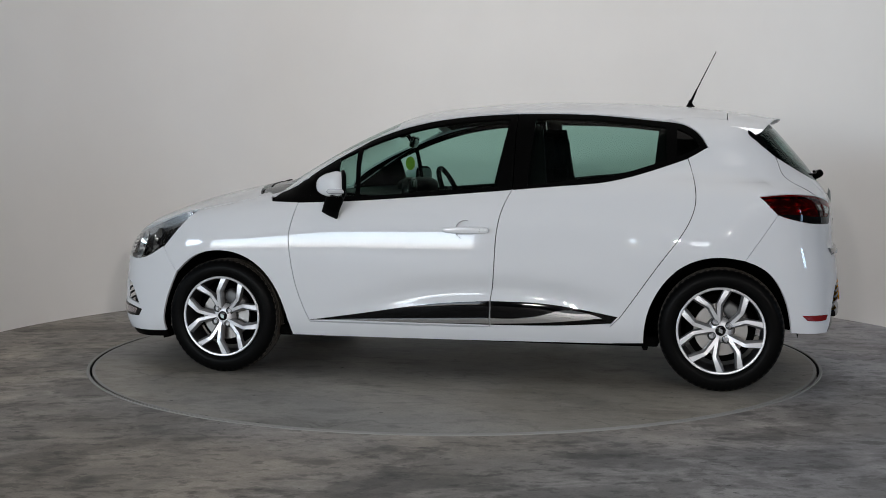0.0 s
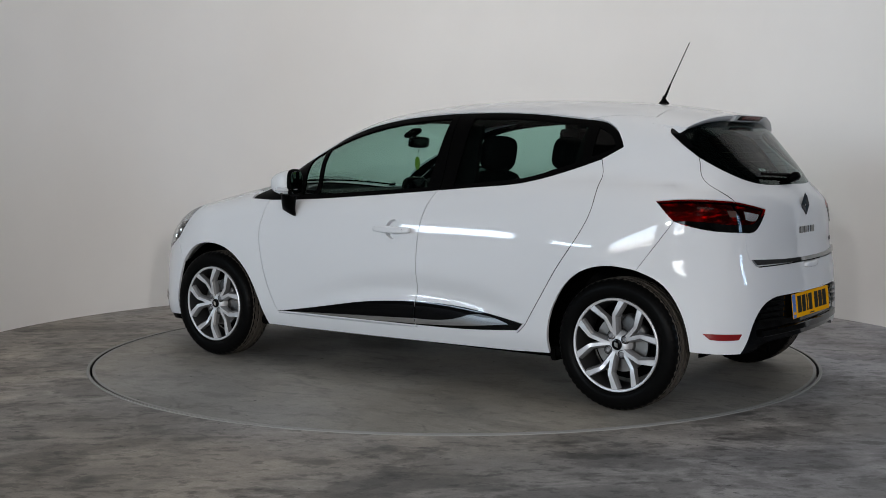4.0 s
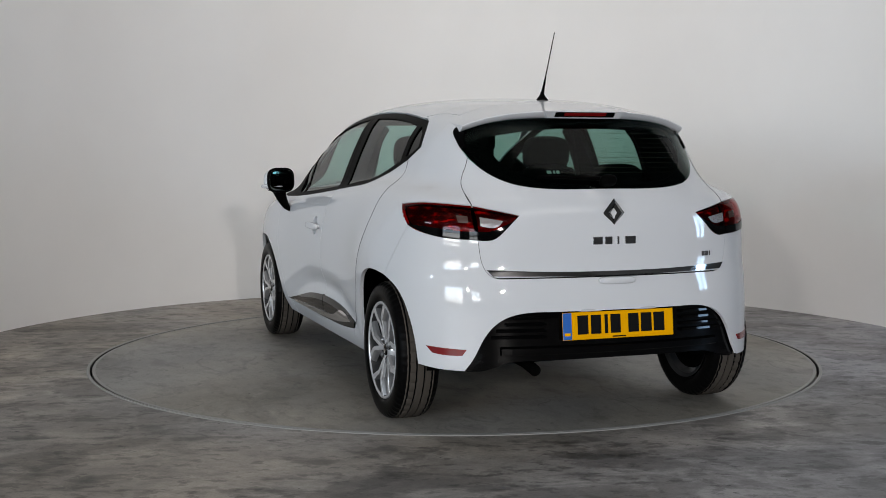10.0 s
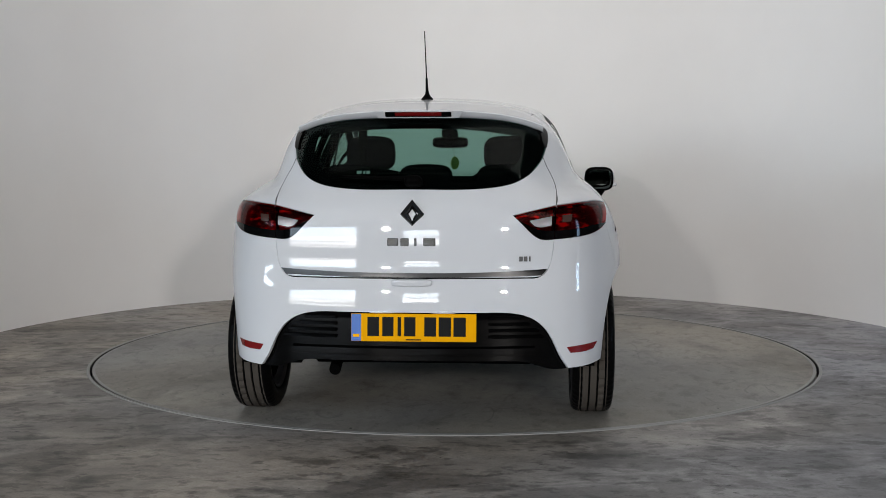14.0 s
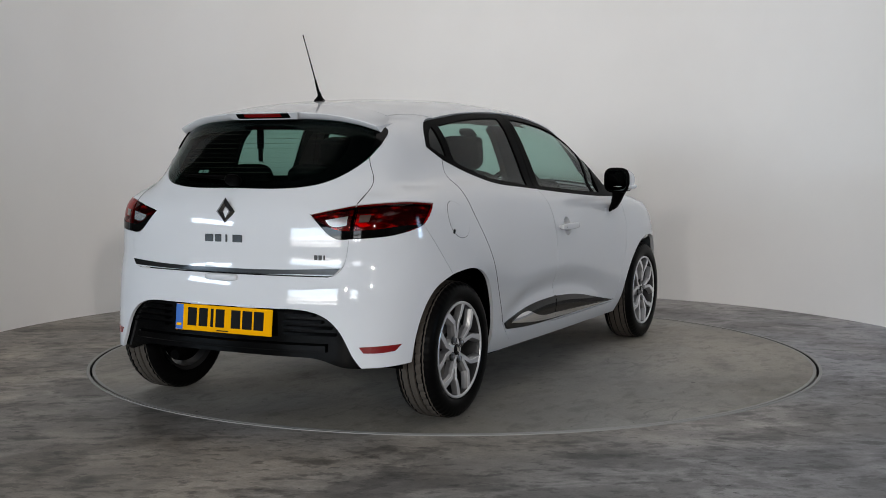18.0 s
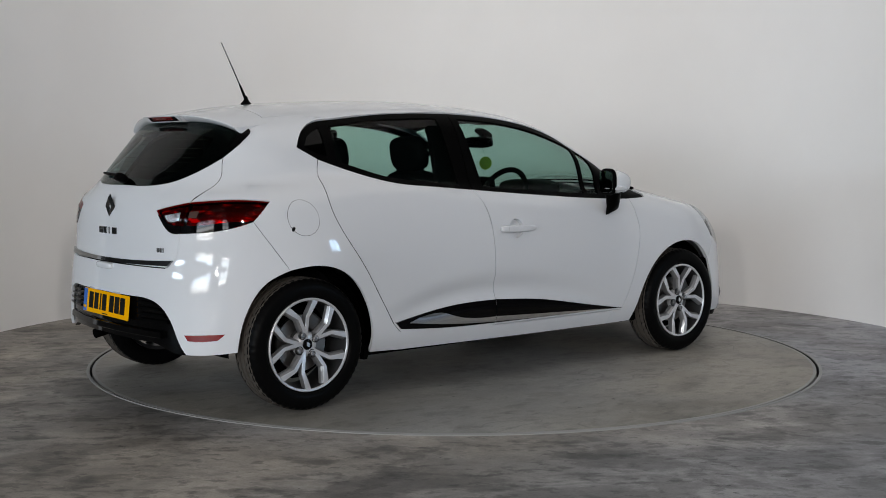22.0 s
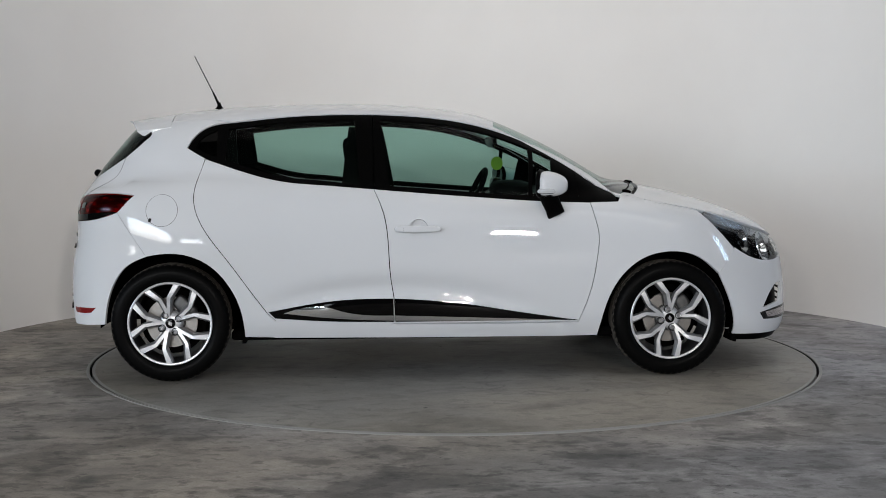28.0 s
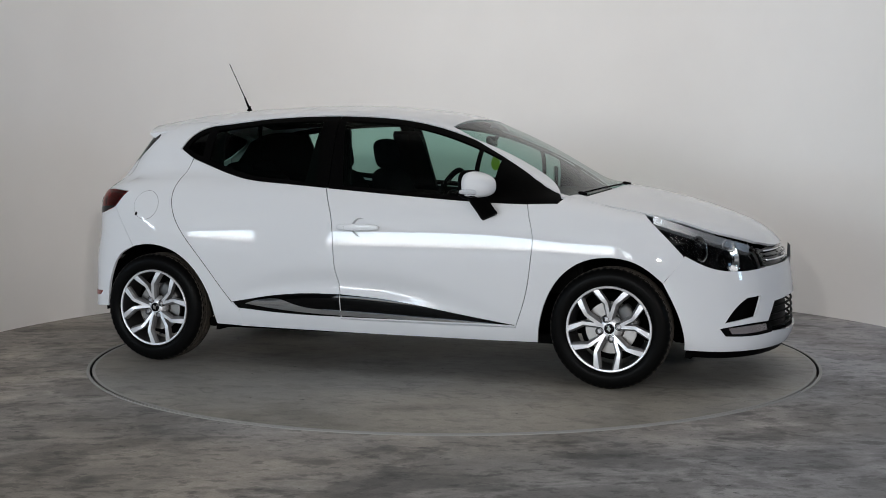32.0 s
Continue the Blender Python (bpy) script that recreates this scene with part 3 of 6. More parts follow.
def car_part(name, bm, mat, parent=None, label="", smooth=True, angle=35):
    ob = part(name, bm, mat, parent or CAR, label, smooth, angle)
    if ob.parent is CAR:
        ob.location = CENTRE
    return ob


CAR = new("car")
tagged(CAR, "white five-door hatchback with silver alloy wheels on the turntable", "car")

# ---- outlines that panels share
BELT = [("s", 1.04, 0.983), ("s", 1.3, 0.962), ("s", 1.595, 0.940), ("s", 1.893, 0.921), ("s", 2.165, 0.912)]
BELT_R = [("s", 0.17, 1.140), ("s", 0.369, 1.073), ("s", 0.57, 1.024), ("s", 0.744, 1.007), ("s", 1.04, 0.983)]
DOOR_F = [("s", 2.165, 0.912), ("s", 2.188, 0.822), ("s", 2.202, 0.763), ("s", 2.197, 0.645), ("s", 2.175, 0.498), ("s", 2.131, 0.351), ("s", 2.105, 0.285)]
DOOR_M = [("s", 1.146, 0.287), ("s", 1.141, 0.42), ("s", 1.127, 0.507), ("s", 1.113, 0.682), ("s", 1.09, 0.856), ("s", 1.04, 0.983)]
DOOR_R = [("s", 0.17, 1.140), ("s", 0.132, 1.002), ("s", 0.128, 0.931), ("s", 0.173, 0.801), ("s", 0.285, 0.642), ("s", 0.397, 0.482), ("s", 0.49, 0.35)]
DLO_TOP = [("s", 0.074, 1.196), ("s", 0.108, 1.252), ("s", 0.19, 1.312), ("s", 0.3, 1.332), ("s", 0.567, 1.361), ("s", 0.862, 1.375), ("s", 1.039, 1.376), ("s", 1.307, 1.362), ("s", 1.547, 1.327), ("s", 1.758, 1.266), ("s", 1.94, 1.192), ("s", 2.123, 1.099), ("s", 2.246, 1.018), ("s", 2.315, 0.948)]
ARCH_F = [("s", 2.213, 0.208), ("s", 2.25, 0.379), ("s", 2.323, 0.526), ("s", 2.441, 0.625), ("s", 2.585, 0.657), ("s", 2.73, 0.627), ("s", 2.85, 0.535)]
ARCH_R = [("s", 0.373, 0.238), ("s", 0.355, 0.369), ("s", 0.286, 0.515), ("s", 0.174, 0.622), ("s", 0.006, 0.664), ("s", -0.109, 0.648)]
ARCH_R2 = [("s", -0.109, 0.648), ("s", -0.205, 0.603), ("s", -0.28, 0.51), ("s", -0.322, 0.39), ("s", -0.335, 0.295)]
LAMP_T = [("s", -0.173, 0.956), ("s", -0.3, 0.966), ("r", 0.729, 0.966), ("r", 0.587, 0.954)]
LAMP_B = [("s", -0.173, 0.956), ("s", -0.26, 0.868), ("r", 0.738, 0.832), ("r", 0.68, 0.822), ("r", 0.578, 0.815)]
HEAD_TOP = [(2.745, 0.715, 0.867), (2.87, 0.695, 0.842), (3.02, 0.65, 0.79), (3.14, 0.565, 0.742), (3.25, 0.43, 0.69)]
HEAD_LOW = [(2.745, 0.715, 0.867), (2.84, 0.755, 0.775), (2.94, 0.76, 0.668), (3.06, 0.72, 0.61), (3.2, 0.585, 0.588), (3.3, 0.44, 0.6)]


def build_body():
    # doors, with the window frames and glass on them
    for half_name, door_loop, lab in (
        ("front_door", [DOOR_F, [("s", 2.105, 0.286), ("s", 1.146, 0.287)], DOOR_M, BELT], ""),
        ("rear_door", [DOOR_M[::-1], [("s", 1.146, 0.287), ("s", 0.53, 0.312), ("s", 0.49, 0.35)], DOOR_R[::-1], BELT_R], ""),
    ):
        yield half_name, skin(half_name, "side", outline("side", door_loop), M_PAINT, CAR, lab, mirror=True, h=0.024, depth=0.03, holes=(circle("side", 1.268, 0.781, 0.047),) if half_name == "front_door" else ())
    yield "front_fender", skin("front_fender", "side", outline("side", [DOOR_F[::-1], [("s", 2.165, 0.912), ("s", 2.315, 0.916)], [("s", 2.315, 0.916), ("s", 2.36, 0.955), ("s", 2.42, 0.952), ("s", 2.52, 0.915), ("s", 2.64, 0.887), (2.745, 0.715, 0.867)], HEAD_LOW[:3], [(2.94, 0.76, 0.668), ("s", 2.85, 0.535)], ARCH_F[::-1], [("s", 2.213, 0.208), ("s", 2.032, 0.206)], [("s", 2.032, 0.206), ("s", 2.032, 0.282)], [("s", 2.032, 0.282), ("s", 2.105, 0.285)]]), M_PAINT, CAR, mirror=True, gap=0.0013, depth=0.02)
    yield "rear_quarter_panel", skin("rear_quarter_panel", "wrap_rear", outline("wrap_rear", [
        [("s", 0.3, 1.332), ("s", 0.19, 1.312), ("s", 0.108, 1.252), ("s", 0.074, 1.196)], [("s", 0.074, 1.196), ("s", 0.17, 1.140)], DOOR_R, [("s", 0.49, 0.35), ("s", 0.532, 0.309)], [("s", 0.532, 0.309), ("s", 0.532, 0.216)], [("s", 0.532, 0.216), ("s", 0.373, 0.222)], ARCH_R, [("s", -0.109, 0.648), ("s", -0.26, 0.868)], LAMP_B[:2][::-1], LAMP_T,
        [("r", 0.587, 0.954), ("r", 0.59, 1.0), ("r", 0.575, 1.06), ("r", 0.545, 1.12), ("r", 0.535, 1.15)], [("r", 0.535, 1.15), ("r", 0.55, 1.2), ("r", 0.545, 1.25), ("r", 0.52, 1.285)], [("r", 0.52, 1.285), ("s", -0.05, 1.318), ("s", -0.02, 1.335)], [("s", -0.02, 1.335), ("s", 0.15, 1.346), ("s", 0.3, 1.332)]]), M_PAINT, CAR, gap=0.0012, mirror=True, depth=0.016)
    sill = outline("side", [[(2.04, 0.206), (2.04, 0.282)], [(2.04, 0.282), (1.146, 0.283), (0.524, 0.307)], [(0.524, 0.307), (0.524, 0.215)], [(0.524, 0.215), (1.2, 0.208), (2.04, 0.206)]])
    yield "sill", skin("sill", "side", sill, M_PAINT, CAR, mirror=True, gap=0.0, depth=0.06, offset=-0.0008)
    # roof with both windscreen pillars
    dl = [tuple(cast("side", [q[1:]])[0]) for q in DLO_TOP[3:]]
    left = [q for q in dl]
    base = cast("top", [(2.385, 0.70)])[0]
    shield = [(2.40, 0.685), (2.22, 0.652), (2.0, 0.61), (1.8, 0.57), (1.685, 0.54)]
    shield_top = [(1.685, 0.54), (1.70, 0.4), (1.712, 0.2), (1.716, 0.0), (1.712, -0.2), (1.70, -0.4), (1.685, -0.54)]
    seam = [tuple(q[:2]) for q in cast("side", [(0.15, 1.346), (-0.02, 1.335)])]
    rear_edge = [(0.3, dl[0][1]), seam[0], seam[1]]
    back = [seam[1], (-0.022, 0.3), (-0.018, 0.0), (-0.022, -0.3), (seam[1][0], -seam[1][1])]
    fl = lambda run: [(q[0], -q[1]) for q in run][::-1]
    left2 = [(q[0], q[1]) for q in left]
    roof = outline("top", [left2, [left2[-1], (2.36, 0.715)], [(2.36, 0.715), (2.40, 0.685)], shield, shield_top, fl(shield), fl([(2.36, 0.715), (2.40, 0.685)]), fl([left2[-1], (2.36, 0.715)]), fl(left2), fl(rear_edge)[:0] or fl(left2)[-1:] + [(q[0], -q[1]) for q in rear_edge[1:]], back[::-1], [seam[1], seam[0], left2[0]]])
    yield "roof", skin("roof", "top", roof, M_PAINT, CAR, gap=0.001, depth=0.012)
    wind = outline("top", [shield, shield_top, fl(shield), [(2.40, -0.685), (2.49, -0.4), (2.52, 0.0), (2.49, 0.4), (2.40, 0.685)]])
    yield "windscreen", skin("windscreen", "top", wind, M_GLASS, CAR, "green-tinted windscreen", offset=-0.003, depth=0.004, gap=0.002)
    side_hood = [(2.41, 0.69), (2.46, 0.715), (2.56, 0.722), (2.66, 0.72), (2.745, 0.712)]
    lamp_edge = [(2.745, 0.712), (2.87, 0.69), (3.02, 0.643), (3.14, 0.556), (3.25, 0.425)]
    nose_edge = [(3.25, 0.425), (3.32, 0.25), (3.345, 0.0), (3.32, -0.25), (3.25, -0.425)]
    hood = outline("top", [side_hood, lamp_edge, nose_edge, fl(lamp_edge), fl(side_hood), [(2.41, -0.69), (2.507, -0.4), (2.538, 0.0), (2.507, 0.4), (2.41, 0.69)]])
    yield "bonnet", skin("bonnet", "top", hood, M_PAINT, CAR)
    # tailgate
    g_low = [(0.535, 1.147), (0.50, 1.10), (0.424, 1.048), (0.328, 1.026), (0.0, 1.019), (-0.328, 1.026), (-0.424, 1.048), (-0.50, 1.10), (-0.535, 1.147)]
    g_side = [(0.535, 1.15), (0.55, 1.2), (0.545, 1.25), (0.52, 1.285)]
    g_top = [(0.52, 1.285), (0.3, 1.318), (0.0, 1.328), (-0.3, 1.318), (-0.52, 1.285)]
    h_left = [(0.535, 1.147), (0.545, 1.12), (0.575, 1.06), (0.59, 1.0), (0.587, 0.954)]
    lamp_in = [(0.587, 0.954), (0.5, 0.935), (0.41, 0.914)]
    lamp_in2 = [(0.41, 0.914), (0.46, 0.865), (0.525, 0.815), (0.578, 0.815)]
    h_low = [(0.578, 0.815), (0.572, 0.76), (0.558, 0.703), (0.53, 0.668), (0.5, 0.662)]
    hatch = outline("rear", [g_low[::-1], h_left, lamp_in, lamp_in2, h_low, [(0.5, 0.662), (-0.5, 0.662)], fl2(h_low), fl2(lamp_in2), fl2(lamp_in), fl2(h_left)])
    yield "tailgate", skin("tailgate", "rear", hatch, M_PAINT, CAR, gap=0.0007)
    rg = outline("rear", [g_low, fl2(g_side)[:0] or [(q[0] * -1, q[1]) for q in g_side], g_top[::-1], g_side[::-1]])
    yield "rear_window", skin("rear_window", "rear", rg, M_RGLASS, CAR, "dark tinted rear window", offset=-0.002, depth=0.004, gap=0.001)
    yield "tail_lamp_inner", skin("tail_lamp_inner", "rear", outline("rear", [lamp_in, lamp_in2, [(0.578, 0.815), (0.587, 0.954)]]), M_RED, CAR, "dark red tail lamp on the tailgate", depth=0.03, mirror=True, h=0.02)
    yield "tail_lamp", skin("tail_lamp", "wrap_rear", outline("wrap_rear", [LAMP_T, [("r", 0.587, 0.954), ("r", 0.578, 0.815)], LAMP_B[::-1]]), M_RED, CAR, "dark red tail lamp", depth=0.03, mirror=True, h=0.02)
    # added dark tubes draw the shut lines' shade beside the tailgate and behind the rear doors
    tg = smooth_line(h_left, 0.012)
    dr = smooth_line([q[1:] for q in DOOR_R], 0.015)
    for mode, line in (("rear", tg), ("side", dr)):
        q = cast(mode, line)
        q = q - slope(q) * 0.0004
        for s in (1, -1):
            bm = bmesh.new()
            tube(bm, [(p[0], s * p[1], p[2]) for p in q], 0.0017, 6)
            car_part("shut_line_seal", bm, M_GAP)
    # rear bumper
    b_up = [("r", 0.578, 0.815), ("r", 0.572, 0.76), ("r", 0.558, 0.703), ("r", 0.53, 0.668), ("r", 0.5, 0.658)]
    b_in = [("r", 0.64, 0.284), ("r", 0.61, 0.33), ("r", 0.571, 0.41), ("r", 0.489, 0.495), ("r", 0.397, 0.519), ("r", 0.3, 0.521)]
    bump_half = outline("wrap_rear", [b_up, [("r", 0.5, 0.658), ("r", 0.0, 0.658)], [("r", 0.0, 0.658), ("r", 0.0, 0.521)], [("r", 0.0, 0.521), ("r", 0.3, 0.521)], b_in[::-1], [("r", 0.64, 0.284), ("r", 0.72, 0.286), ("s", -0.335, 0.295)], ARCH_R2[::-1], [("s", -0.109, 0.648), ("s", -0.26, 0.868)], LAMP_B[1:]])
    yield "rear_bumper", skin("rear_bumper", "wrap_rear", mirrored_loop(bump_half, 0.8 * math.pi / 2), M_PAINT, CAR, gap=0.0008)
    ins = outline("rear", [[(0.64, 0.28), (0.61, 0.33), (0.571, 0.41), (0.489, 0.495), (0.397, 0.519), (0.3, 0.521)], [(0.3, 0.521), (-0.3, 0.521)], [(-0.3, 0.521), (-0.397, 0.519), (-0.489, 0.495), (-0.571, 0.41), (-0.61, 0.33), (-0.64, 0.28)], [(-0.64, 0.28), (-0.57, 0.284), (-0.49, 0.312), (-0.36, 0.324), (0.0, 0.326), (0.36, 0.324), (0.49, 0.312), (0.57, 0.284), (0.64, 0.28)]])
    yield "bumper_insert", skin("bumper_insert", "rear", ins, M_GLOSS, CAR, "black lower bumper insert", offset=-0.022, gap=-0.003, depth=0.02)
    # front bumper
    fb = outline("wrap_front", [[("s", 2.85, 0.535), ("s", 2.925, 0.372), ("s", 2.947, 0.205)], [("s", 2.947, 0.205), (3.15, 0.66, 0.195), (3.3, 0.45, 0.19), (3.41, 0.0, 0.185)], [(3.41, 0.0, 0.185), (3.39, 0.0, 0.61)], [(3.39, 0.0, 0.61), (3.37, 0.2, 0.607), (3.3, 0.44, 0.6)], HEAD_LOW[2:][::-1], [(2.94, 0.76, 0.668), ("s", 2.85, 0.535)]])
    fog = outline("wrap_front", [[(3.11, 0.67, 0.338), (3.17, 0.62, 0.425), (3.21, 0.585, 0.456)], [(3.21, 0.585, 0.456), (3.27, 0.51, 0.462)], [(3.27, 0.51, 0.462), (3.24, 0.55, 0.362)], [(3.24, 0.55, 0.362), (3.11, 0.67, 0.338)]], 0.015)
    low = outline("wrap_front", [[(3.32, 0.40, 0.425), (3.36, 0.3, 0.43), (3.4, 0.0, 0.435), (3.36, -0.3, 0.43), (3.32, -0.40, 0.425)], [(3.32, -0.40, 0.425), (3.28, -0.5, 0.28)], [(3.28, -0.5, 0.28), (3.4, 0.0, 0.26), (3.28, 0.5, 0.28)], [(3.28, 0.5, 0.28), (3.32, 0.40, 0.425)]], 0.02)
    mid = 0.8 * math.pi / 2
    yield "front_bumper", skin("front_bumper", "wrap_front", mirrored_loop(fb, mid), M_PAINT, CAR, gap=0.0003, depth=0.012, holes=(low, fog, flip_loop(fog, mid)))
    seam = outline("wrap_front", [[(2.92, 0.775, 0.665), ("s", 2.838, 0.56)], [("s", 2.838, 0.56), ("s", 2.858, 0.55)], [("s", 2.858, 0.55), (2.96, 0.755, 0.66)], [(2.96, 0.755, 0.66), (2.92, 0.775, 0.665)]])
    yield "seam_backing", skin("seam_backing", "wrap_front", seam, M_PAINT, CAR, "", offset=-0.0035, depth=0.0, gap=0, mirror=True, h=0.02)
    gr = outline("wrap_front", [[(3.25, 0.43, 0.69), (3.32, 0.25, 0.702), (3.345, 0.0, 0.706)], [(3.345, 0.0, 0.706), (3.39, 0.0, 0.612)], [(3.39, 0.0, 0.612), (3.37, 0.2, 0.609), (3.3, 0.44, 0.602)], [(3.3, 0.44, 0.602), (3.25, 0.43, 0.69)]])
    yield "grille", skin("grille", "wrap_front", mirrored_loop(gr, mid), M_GLOSS, CAR, "gloss black front grille", offset=-0.02)
    hl = outline("wrap_front", [HEAD_TOP, [HEAD_TOP[-1], HEAD_LOW[-1]], HEAD_LOW[::-1]], 0.015)
    yield "headlamp", skin("headlamp", "wrap_front", hl, M_CLEAR, CAR, "headlamp with clear lens and dark bezel", mirror=True, depth=0.01, h=0.025)
    yield "headlamp_bowl", skin("headlamp_bowl", "wrap_front", hl, M_GLOSS, CAR, "dark headlamp bezel", mirror=True, offset=-0.045, depth=0.0, gap=0.004)
    # black window surround, split at the door gaps
    f_glass = outline("side", [[(1.125, 1.0), (1.3, 0.987), (1.595, 0.966), (1.893, 0.948), (2.11, 0.943)], [(2.11, 0.943), (2.105, 1.077)], [(2.105, 1.077), (1.93, 1.164), (1.75, 1.236), (1.54, 1.296), (1.305, 1.331), (1.08, 1.345)], [(1.08, 1.345), (1.1, 1.2), (1.125, 1.0)]])
    r_glass = outline("side", [[(0.965, 1.008), (0.744, 1.034), (0.57, 1.052), (0.40, 1.096), (0.275, 1.135)], [(0.275, 1.135), (0.285, 1.297)], [(0.285, 1.297), (0.567, 1.33), (0.862, 1.344), (0.94, 1.345)], [(0.94, 1.345), (0.965, 1.008)]])
    q_glass = outline("side", [[(0.225, 1.155), (0.17, 1.172), (0.118, 1.2)], [(0.118, 1.2), (0.145, 1.243), (0.225, 1.29)], [(0.225, 1.29), (0.225, 1.155)]], 0.015)
    dlo_low = [("s", 0.074, 1.196), ("s", 0.17, 1.140)]
    surround = outline("side", [DLO_TOP[:7], [("s", 1.039, 1.376), ("s", 1.04, 0.983)], BELT_R[::-1], dlo_low[::-1]])
    yield "rear_window_frame", skin("window_frame", "side", surround, M_BLACK, CAR, "satin black rear window surround", offset=-0.004, mirror=True, holes=(r_glass, q_glass))
    surround = outline("side", [DLO_TOP[6:], [("s", 2.315, 0.948), ("s", 2.315, 0.916)], [("s", 2.315, 0.916), ("s", 2.165, 0.912)], BELT[::-1], [("s", 1.04, 0.983), ("s", 1.039, 1.376)]])
    yield "front_window_frame", skin("window_frame", "side", surround, M_BLACK, CAR, "satin black front window surround", offset=-0.004, mirror=True, holes=(f_glass,))
    for nm, lp in (("front_side_window", f_glass), ("rear_side_window", r_glass), ("quarter_window", q_glass)):
        yield nm, skin(nm, "side", lp, M_DARKGLASS if nm == "quarter_window" else M_GLASS, CAR, "green-tinted side glass", offset=-0.009, depth=0.004, gap=-0.002, mirror=True)
    bar = outline("side", [[(1.845, 0.947), (1.862, 1.198)], [(1.862, 1.198), (1.885, 1.19)], [(1.885, 1.19), (1.867, 0.946)], [(1.867, 0.946), (1.845, 0.947)]])
    sail = outline("side", [[(1.955, 0.944), (2.125, 0.940)], [(2.125, 0.940), (2.12, 1.075)], [(2.12, 1.075), (1.985, 1.143)], [(1.985, 1.143), (1.955, 0.944)]])
    for nm, lp, lab in (("quarter_light_bar", bar, "black bar before the quarter light"), ("mirror_sail", sail, "black mirror base panel")):
        yield nm, skin(nm, "side", lp, M_BLACK, CAR, lab, offset=-0.005, depth=0.012, gap=0, mirror=True)
    trim = outline("side", [[(1.143, 0.421), (1.437, 0.400), (1.73, 0.356), (2.106, 0.298)], [(2.106, 0.298), (1.146, 0.298)], [(1.146, 0.298), (1.143, 0.421)]])
    yield "door_trim", skin("door_trim", "side", trim, M_GLOSS, CAR, "gloss black lower front door moulding", offset=0.008, mirror=True)
    trim = outline("side", [[(0.495, 0.358), (0.685, 0.391), (0.915, 0.417), (1.139, 0.421)], [(1.139, 0.421), (1.142, 0.298)], [(1.142, 0.298), (0.8, 0.304), (0.53, 0.322)], [(0.53, 0.322), (0.495, 0.358)]])
    yield "door_trim_rear", skin("door_trim", "side", trim, M_GLOSS, CAR, "gloss black lower rear door moulding", offset=0.008, mirror=True)


def fl2(run):
    return [(-q[0], q[1]) for q in run][::-1]


def flip_loop(loop, mid):
    return np.stack([2 * mid - loop[:, 0], loop[:, 1]], 1)[::-1]


def mirrored_loop(loop, mid):
    """Joins a half outline that ends on the middle line with its mirror image."""
    on = np.abs(loop[:, 0] - mid) < 1e-4
    k = [i for i in range(len(loop)) if not on[i] and on[i - 1]][0]
    lp = np.roll(loop, -k, 0)
    half = lp[: int((~on).sum())]
    ends = np.array([lp[int((~on).sum())], lp[-1]])
    return np.concatenate([[ends[1]], half, [ends[0]], flip_loop(half, mid)])


BODY = dict(build_body())


# ------------------------------------------------------------------ car details
def superbox(bm, at, size, power=3.0, n=20, m=12, turn=(0, 0, 0), warp=None):
    """A rounded block: a sphere swollen towards a box."""
    mat = pose(*at, *turn)
    rows = []
    e = 2.0 / power
    sp = lambda v: math.copysign(abs(v) ** e, v)
    for j in range(m + 1):
        b = -math.pi / 2 + math.pi * j / m
        row = []
        for i in range(n):
            a = 2 * math.pi * i / n
            co = Vector((sp(math.cos(b)) * sp(math.cos(a)) * size[0] / 2, sp(math.cos(b)) * sp(math.sin(a)) * size[1] / 2, sp(math.sin(b)) * size[2] / 2))
            if warp:
                co = warp(co)
            row.append(bm.verts.new(mat @ co))
        rows.append(row)
    for a, b in zip(rows, rows[1:]):
        for i in range(n):
            k = (i + 1) % n
            bm.faces.new((a[i], a[k], b[k], b[i]))
    bmesh.ops.remove_doubles(bm, verts=bm.verts[:], dist=1e-5)
    bmesh.ops.recalc_face_normals(bm, faces=bm.faces[:])
    return bm


def prism(bm, pts, y0, y1, axis="y"):
    """An outline of (a, b) pairs pushed from y0 to y1 along an axis."""
    put = {"y": lambda a, b, t: (a, t, b), "x": lambda a, b, t: (t, a, b), "z": lambda a, b, t: (a, b, t)}[axis]
    lo = [bm.verts.new(put(a, b, y0)) for a, b in pts]
    hi = [bm.verts.new(put(a, b, y1)) for a, b in pts]
    bm.faces.new(lo)
    bm.faces.new(hi[::-1])
    for i in range(len(pts)):
        j = (i + 1) % len(pts)
        bm.faces.new((lo[i], hi[i], hi[j], lo[j]))
    bmesh.ops.recalc_face_normals(bm, faces=bm.faces[:])
    return bm


M_TREAD = material("dusty_tread", (0.075, 0.066, 0.057), 0.9, spec=0.05)
bump(M_TREAD, noise_of(M_TREAD, 90, 5, 0.7), 0.4, 0.003)
M_BOLT = material("wheel_bolt_steel", (0.35, 0.35, 0.36), 0.35, 1.0)
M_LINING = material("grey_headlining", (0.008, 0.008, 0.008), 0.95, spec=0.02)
M_MIRROR = material("mirror", (0.10, 0.115, 0.11), 0.02, 1.0)
M_CLEARPLASTIC = material("clear_plastic", (0.75, 0.77, 0.8), 0.08, 0.3, coat=1.0)
M_POCKET = material("white_pocket_paint", (0.78, 0.785, 0.79), 0.35, coat=0.6)
M_REDPLASTIC = material("red_plastic", (0.19, 0.005, 0.006), 0.2, coat=0.5)
M_ORANGEWIRE = material("heater_wire", (0.10, 0.06, 0.04), 0.5)
M_LAMPBOWL = material("lamp_bowl", (0.45, 0.10, 0.09), 0.3, 0.4)
